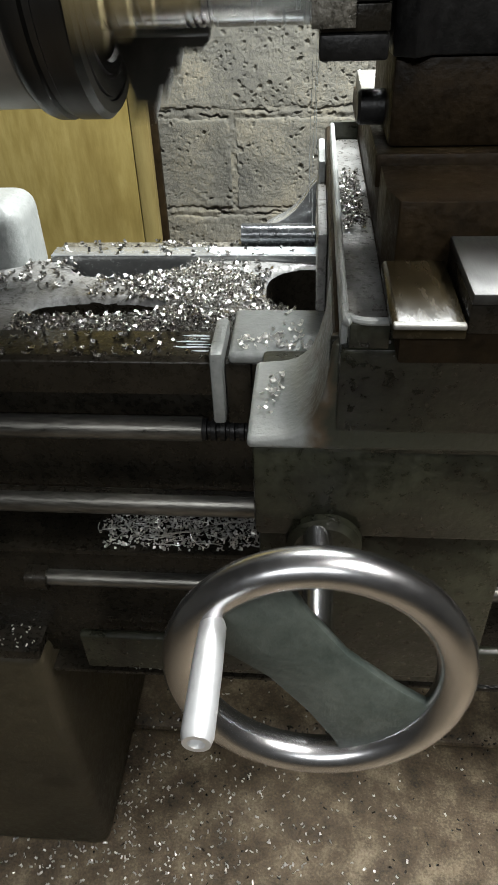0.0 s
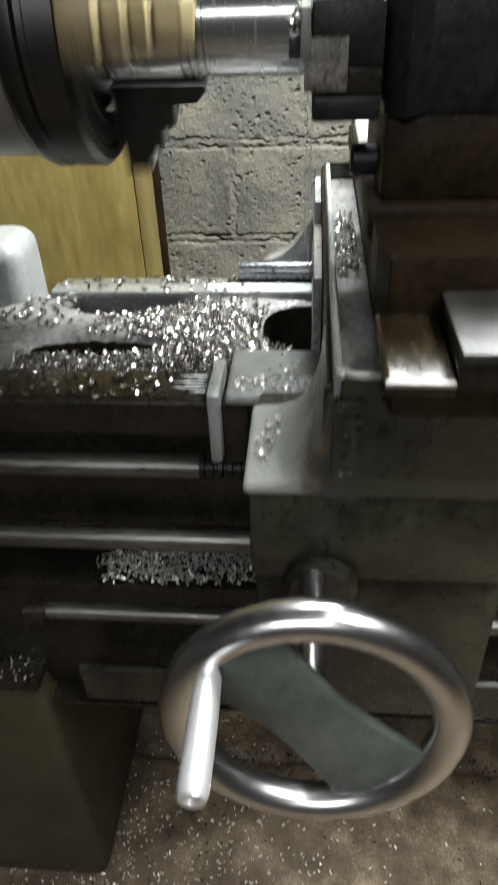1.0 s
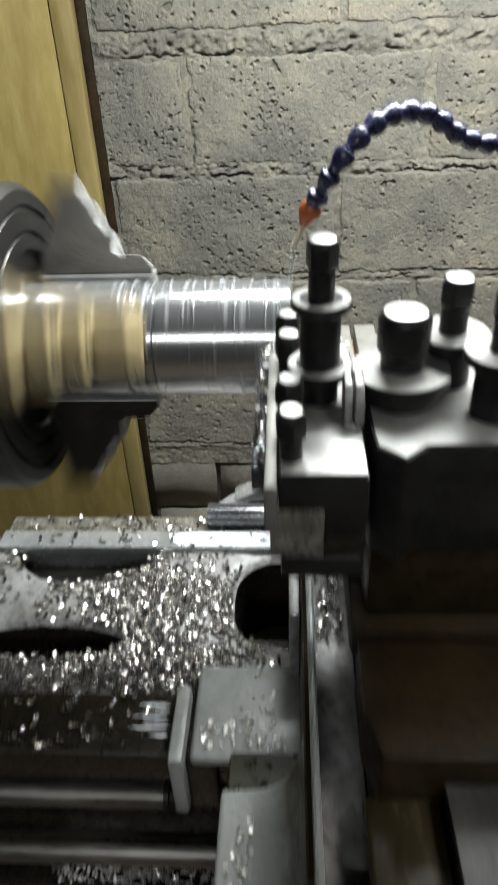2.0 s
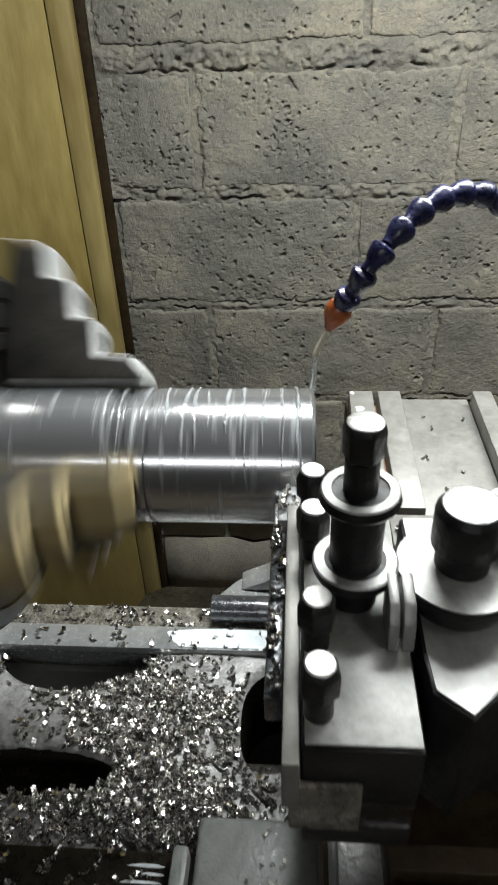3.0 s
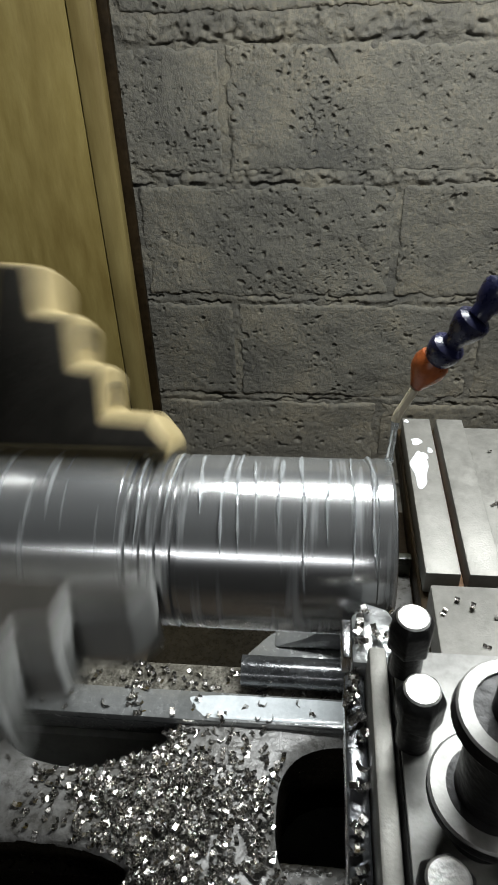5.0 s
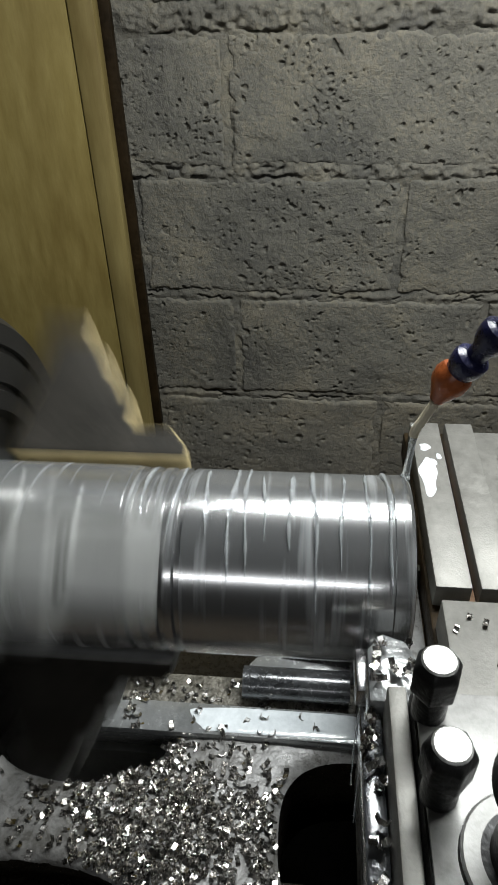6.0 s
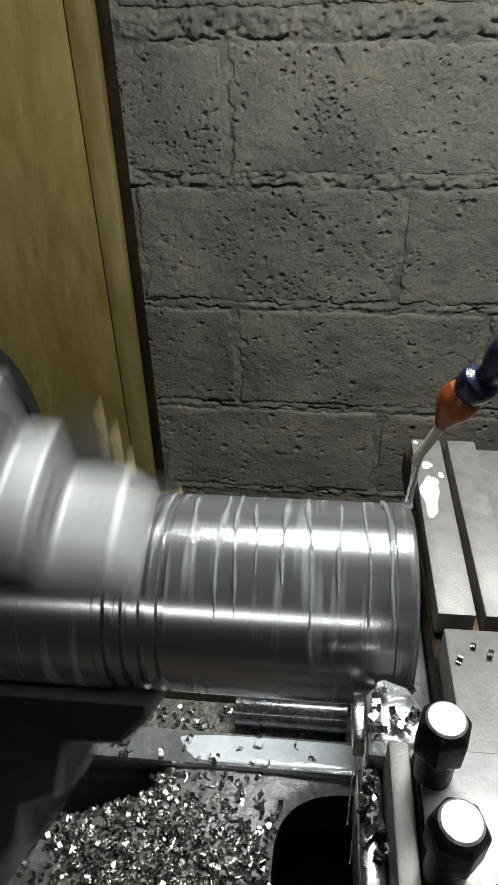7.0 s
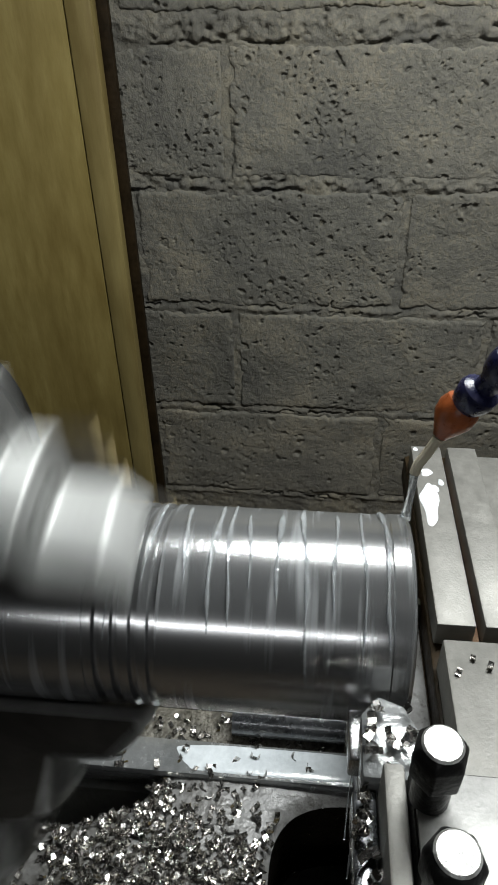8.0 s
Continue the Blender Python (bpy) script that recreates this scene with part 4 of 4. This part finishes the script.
def spot_chips():
    rng = random.Random(17)
    out = [(rng.uniform(-0.05, 0.01), rng.uniform(-0.020, 0.002), 0.9528) for _ in range(52)]
    out += [(rng.uniform(-0.03, 0.01), rng.uniform(0.0, 0.045), 0.9525) for _ in range(12)]
    out += [(rng.uniform(-0.026, -0.012), rng.uniform(-0.14, -0.06), 0.9655) for _ in range(18)]
    chip_mesh("carriage_chips", out, 0.0052, "steel chips lying on the carriage wing", BRIGHTCHIP, seed=5)
    out = [(rng.uniform(0.030, 0.046), rng.uniform(0.005, 0.135), 1.0405 + rng.uniform(0, 0.006)) for _ in range(260)]
    chip_mesh("channel_chips", out, 0.0042, "steel chips packed in the saddle channel", seed=6)
    out = [(rng.uniform(0.105, 0.168), rng.uniform(0.24, 0.39), 1.0635) for _ in range(9)]
    out += [(rng.uniform(0.06, 0.10), rng.uniform(0.13, 0.20), 1.0865) for _ in range(8)]
    chip_mesh("slide_chips", out, 0.005, "loose steel chips on the cross slide", seed=7)
    out = [(rng.uniform(-0.0005, 0.0), rng.uniform(0.062, 0.082), 1.2105 + rng.uniform(0, 0.003)) for _ in range(3)]
    out += [(rng.uniform(-0.002, 0.012), rng.uniform(0.062, 0.082), 1.2108 + rng.uniform(0, 0.002)) for _ in range(16)]
    out += [(-0.0030 + rng.uniform(-0.002, 0.002), rng.uniform(-0.028, 0.060), 1.2048 + rng.uniform(0, 0.003)) for _ in range(34)]
    chip_mesh("tool_chips", out, 0.0047, "wet steel chips caught beside the cutting tool", seed=8)
    out = []
    while len(out) < 1100:
        x, y = rng.uniform(-0.5, 0.5), rng.uniform(-0.25, 0.35)
        if rng.random() < math.exp(-((x + 0.25) / 0.3) ** 2 - ((y + 0.1) / 0.25) ** 2):
            out.append((x, y, 0.001))
    chip_mesh("floor_chips", out, 0.0062, "scattered bright chips on the concrete floor", BRIGHTCHIP, seed=9)
    out = [(rng.uniform(-0.45, 0.5), rng.uniform(-0.28, 0.45), 0.0008) for _ in range(420)]
    out += [(rng.gauss(0.1, 0.25), 0.19 + rng.gauss(0, 0.012), 0.0005) for _ in range(160)]
    chip_mesh("floor_grit", out, 0.0058, "dark crumbs and oily grit on the concrete floor", DARK, seed=14)
    out = [(rng.uniform(-0.21, -0.03), rng.uniform(0.0, 0.07), 0.6935 + rng.uniform(0, 1) * 0.030 * (1 - abs(_ % 97 - 48) / 60)) for _ in range(1300)]
    out += [(rng.uniform(-0.20, -0.15), rng.uniform(-0.015, 0.0), 0.4975) for _ in range(70)]
    chip_mesh("shelf_chips", out, 0.0042, "steel chips heaped on the shelf below the feed rod", BRIGHTCHIP, seed=10)
    out = [(rng.uniform(-0.40, -0.31), rng.uniform(-0.03, 0.03), 0.5495) for _ in range(80)]
    chip_mesh("pedestal_chips", out, 0.0036, "bright chips scattered on the pedestal top", BRIGHTCHIP, seed=12)


spot_chips()


def swarf():
    rng = random.Random(23)
    bm = bmesh.new()
    for _ in range(70):
        x, y, z = rng.uniform(-0.20, -0.025), rng.uniform(0.005, 0.06), 0.695 + rng.uniform(0, 0.03)
        a, rad, up = rng.uniform(0, 6.3), rng.uniform(0.006, 0.03), rng.uniform(-0.01, 0.01)
        pts = [(x + rad * math.cos(a + k * 0.35) + k * 0.0008, y + 0.6 * rad * math.sin(a + k * 0.35), max(0.6935, z + up * k / 5 + 0.004 * math.sin(k + a))) for k in range(7)]
        tube(pts, 0.0006, 4, bm)
    return tagged(part("swarf", bm, BRIGHTCHIP), "tangled long bright swarf strands on the shelf", "swarf", kind="stuff")


swarf()


# ---- wall blocks ----
def block_grid(w, h, step, seed, pits):
    rs = np.random.RandomState(seed)
    nx, ny = max(3, int(w / step)), max(3, int(h / step))
    gx, gz = np.meshgrid(np.linspace(0, w, nx), np.linspace(0, h, ny))
    ex = np.minimum(gx, w - gx) + 0.0065 * smooth_noise(gx, gz, 0.028, seed) + 0.0035 * smooth_noise(gx, gz, 0.007, seed + 1)
    ez = np.minimum(gz, h - gz) + 0.0040 * smooth_noise(gx, gz, 0.035, seed + 2) + 0.0025 * smooth_noise(gx, gz, 0.006, seed + 3)
    y = 0.020 * np.exp(-np.maximum(ez, 0) / 0.0018) + 0.0045 * np.exp(-np.maximum(ex, 0) / 0.0018)
    y += 0.0022 * smooth_noise(gx, gz, 0.06, seed + 4) + 0.0008 * smooth_noise(gx, gz, 0.012, seed + 5) + 0.0007 * np.abs(smooth_noise(gx, gz, 0.005, seed + 6)) + 0.0005 * smooth_noise(gx, gz, 0.0034, seed + 9)
    dx, dz = w / (nx - 1), h / (ny - 1)
    rag = smooth_noise(gx, gz, 0.004, seed + 8)
    for _ in range(pits):
        px, pz = rs.uniform(0.004, w - 0.004), rs.uniform(0.004, h - 0.004)
        if smooth_noise(px, pz, 0.07, seed + 7) < rs.uniform(-0.7, 0.7):
            continue
        pr, asp, rot = rs.gamma(1.1, 0.0011) + 0.0009, rs.uniform(0.35, 1.0), rs.uniform(0, 3.14)
        i0, i1, j0, j1 = int((px - 2 * pr) / dx), int((px + 2 * pr) / dx) + 2, int((pz - 2 * pr) / dz), int((pz + 2 * pr) / dz) + 2
        sl = (slice(max(j0, 0), j1), slice(max(i0, 0), i1))
        a, b = gx[sl] - px, gz[sl] - pz
        u, v = a * math.cos(rot) + b * math.sin(rot), -a * math.sin(rot) + b * math.cos(rot)
        d = np.sqrt(u * u + (v / asp) ** 2) / pr + 0.35 * rag[sl]
        y[sl] += min(pr * 3.2, 0.011) * np.clip(1.2 - d, 0, 0.6)
    verts = np.stack([gx, y, gz], -1).reshape(-1, 3).tolist()
    faces = grid_faces(nx, ny)
    ring = list(range(nx)) + [j * nx + nx - 1 for j in range(1, ny)] + [(ny - 1) * nx + i for i in range(nx - 2, -1, -1)] + [j * nx for j in range(ny - 2, 0, -1)]
    base = len(verts)
    for i in ring:
        verts.append((verts[i][0], 0.029, verts[i][2]))
    n = len(ring)
    faces += [(ring[k], base + k, base + (k + 1) % n, ring[(k + 1) % n]) for k in range(n)]
    return verts, faces


JOINTS = {0: -0.15, 1: 0.10, 2: -0.155, 3: 0.102, 4: -0.157, 5: 0.104, 6: -0.161, 7: 0.103, 8: -0.15, 9: 0.10, 10: -0.14, 11: 0.10, 12: -0.15}


GAP = {6: 0.008, 7: 0.018}


def block_wall():
    count = 0
    for row in range(13):
        z0 = row * 0.2 - 0.1
        lo, hi = max(z0 + GAP.get(row, 0.006), 0.002), z0 + 0.2 - GAP.get(row + 1, 0.006)
        for k in range(-6, 7):
            x0 = JOINTS[row] + 0.413 * k
            if x0 > 2.3 or x0 < -2.4:
                continue
            near = x0 + 0.41 > -0.36 and x0 < 0.55 and 0.45 < z0 < 1.6
            verts, faces = block_grid(0.413 - 0.012, hi - lo, (0.0016 if row > 3 else 0.0021) if near else 0.05, 100 + 37 * row + 11 * k, (620 if row > 4 else 300) if near else 0)
            ob = sheet("block", verts, faces, BLOCK, wall)
            ob.location = (x0 + 0.006, WALL_Y, lo)
            count += 1
    # ragged mortar between the blocks
    step = 0.0021
    xs, zs = np.arange(-0.36, 0.58, step), np.arange(0.45, 1.56, step)
    gx, gz = np.meshgrid(xs, zs)
    crumb = smooth_noise(gx, gz, 0.011, 901) + 0.7 * smooth_noise(gx, gz, 0.0055, 902)
    y = 0.0036 + 0.0014 * crumb
    for line, half, proud in ((1.1, 0.011, 0.0034), (1.3, 0.018, 0.0042)):
        wob = line + 0.004 * smooth_noise(gx, gz * 0, 0.06, 903)
        patch = np.clip(0.9 + 0.8 * smooth_noise(gx, gz, 0.035, 904), 0, 1.3)
        y -= (proud * patch + 0.0042 * crumb) * np.exp(-((gz - wob) / half) ** 4)
    for line in (0.5, 0.7, 0.9):
        y -= 0.0026 * np.exp(-((gz - line) / 0.006) ** 2) * (1 + smooth_noise(gx, gz, 0.03, 905))
    # cracks along the lower edges of the joints, and a second broken one above
    for line, half, low in ((1.1, 0.0024, 0.0075), (1.3, 0.0022, 0.0165), (0.9, 0.0016, 0.003), (0.7, 0.0015, 0.003), (0.5, 0.0015, 0.003)):
        for side, want in ((-1, -0.15 if line > 1 else 0.1), (1, 0.35)):
            run = line + side * low + 0.0042 * smooth_noise(gx, gz * 0, 0.034, 910 + int(line * 20)) + 0.0034 * smooth_noise(gx, gz * 0, 0.0105, 911 + side) + 0.0020 * smooth_noise(gx, gz, 0.0048, 913)
            open_here = np.clip((smooth_noise(gx, gz * 0, 0.036, 915 + side + int(line * 10)) + 0.6 * smooth_noise(gx, gz * 0, 0.009, 919) - want) * 2.2, 0, 1)
            y += 0.010 * open_here * np.exp(-((gz - run) / half) ** 4)
    hollow = np.clip(smooth_noise(gx, gz, 0.0095, 921) + 0.5 * smooth_noise(gx, gz, 0.005, 922) - 0.3, 0, 1) * (np.exp(-((gz - 1.3) / 0.017) ** 4) + 0.6 * np.exp(-((gz - 1.1) / 0.010) ** 4))
    y += 0.009 * hollow
    verts = np.stack([gx, WALL_Y + np.minimum(y, 0.028), gz], -1).reshape(-1, 3).tolist()
    ob = sheet("mortar_joints", verts, grid_faces(len(xs), len(zs)), MORTAR, wall)


block_wall()


# ---- what moves ----
def motions():
    # the turn of the tan jaw from straight up, towards the operator, in degrees
    turns = [(0.0, -3510), (1.3, -2120), (1.5, -1890), (1.7, -1730), (2.0, -1375), (3.5, 272), (4.0, 778), (4.5, 1250), (6.0, 2805), (6.5, 3388), (7.0, 3858), (7.5, 4368), (8.0, 4934)]
    times, angles = [t for t, _ in turns], [a for _, a in turns]
    rows = [(k / FPS, pose(-0.19, *AXIS, float(np.interp(k / FPS, times, angles)))) for k in range(int(8.0 * FPS) + 1)]
    walk(the_chuck, rows)
    walk(the_work, rows)


motions()
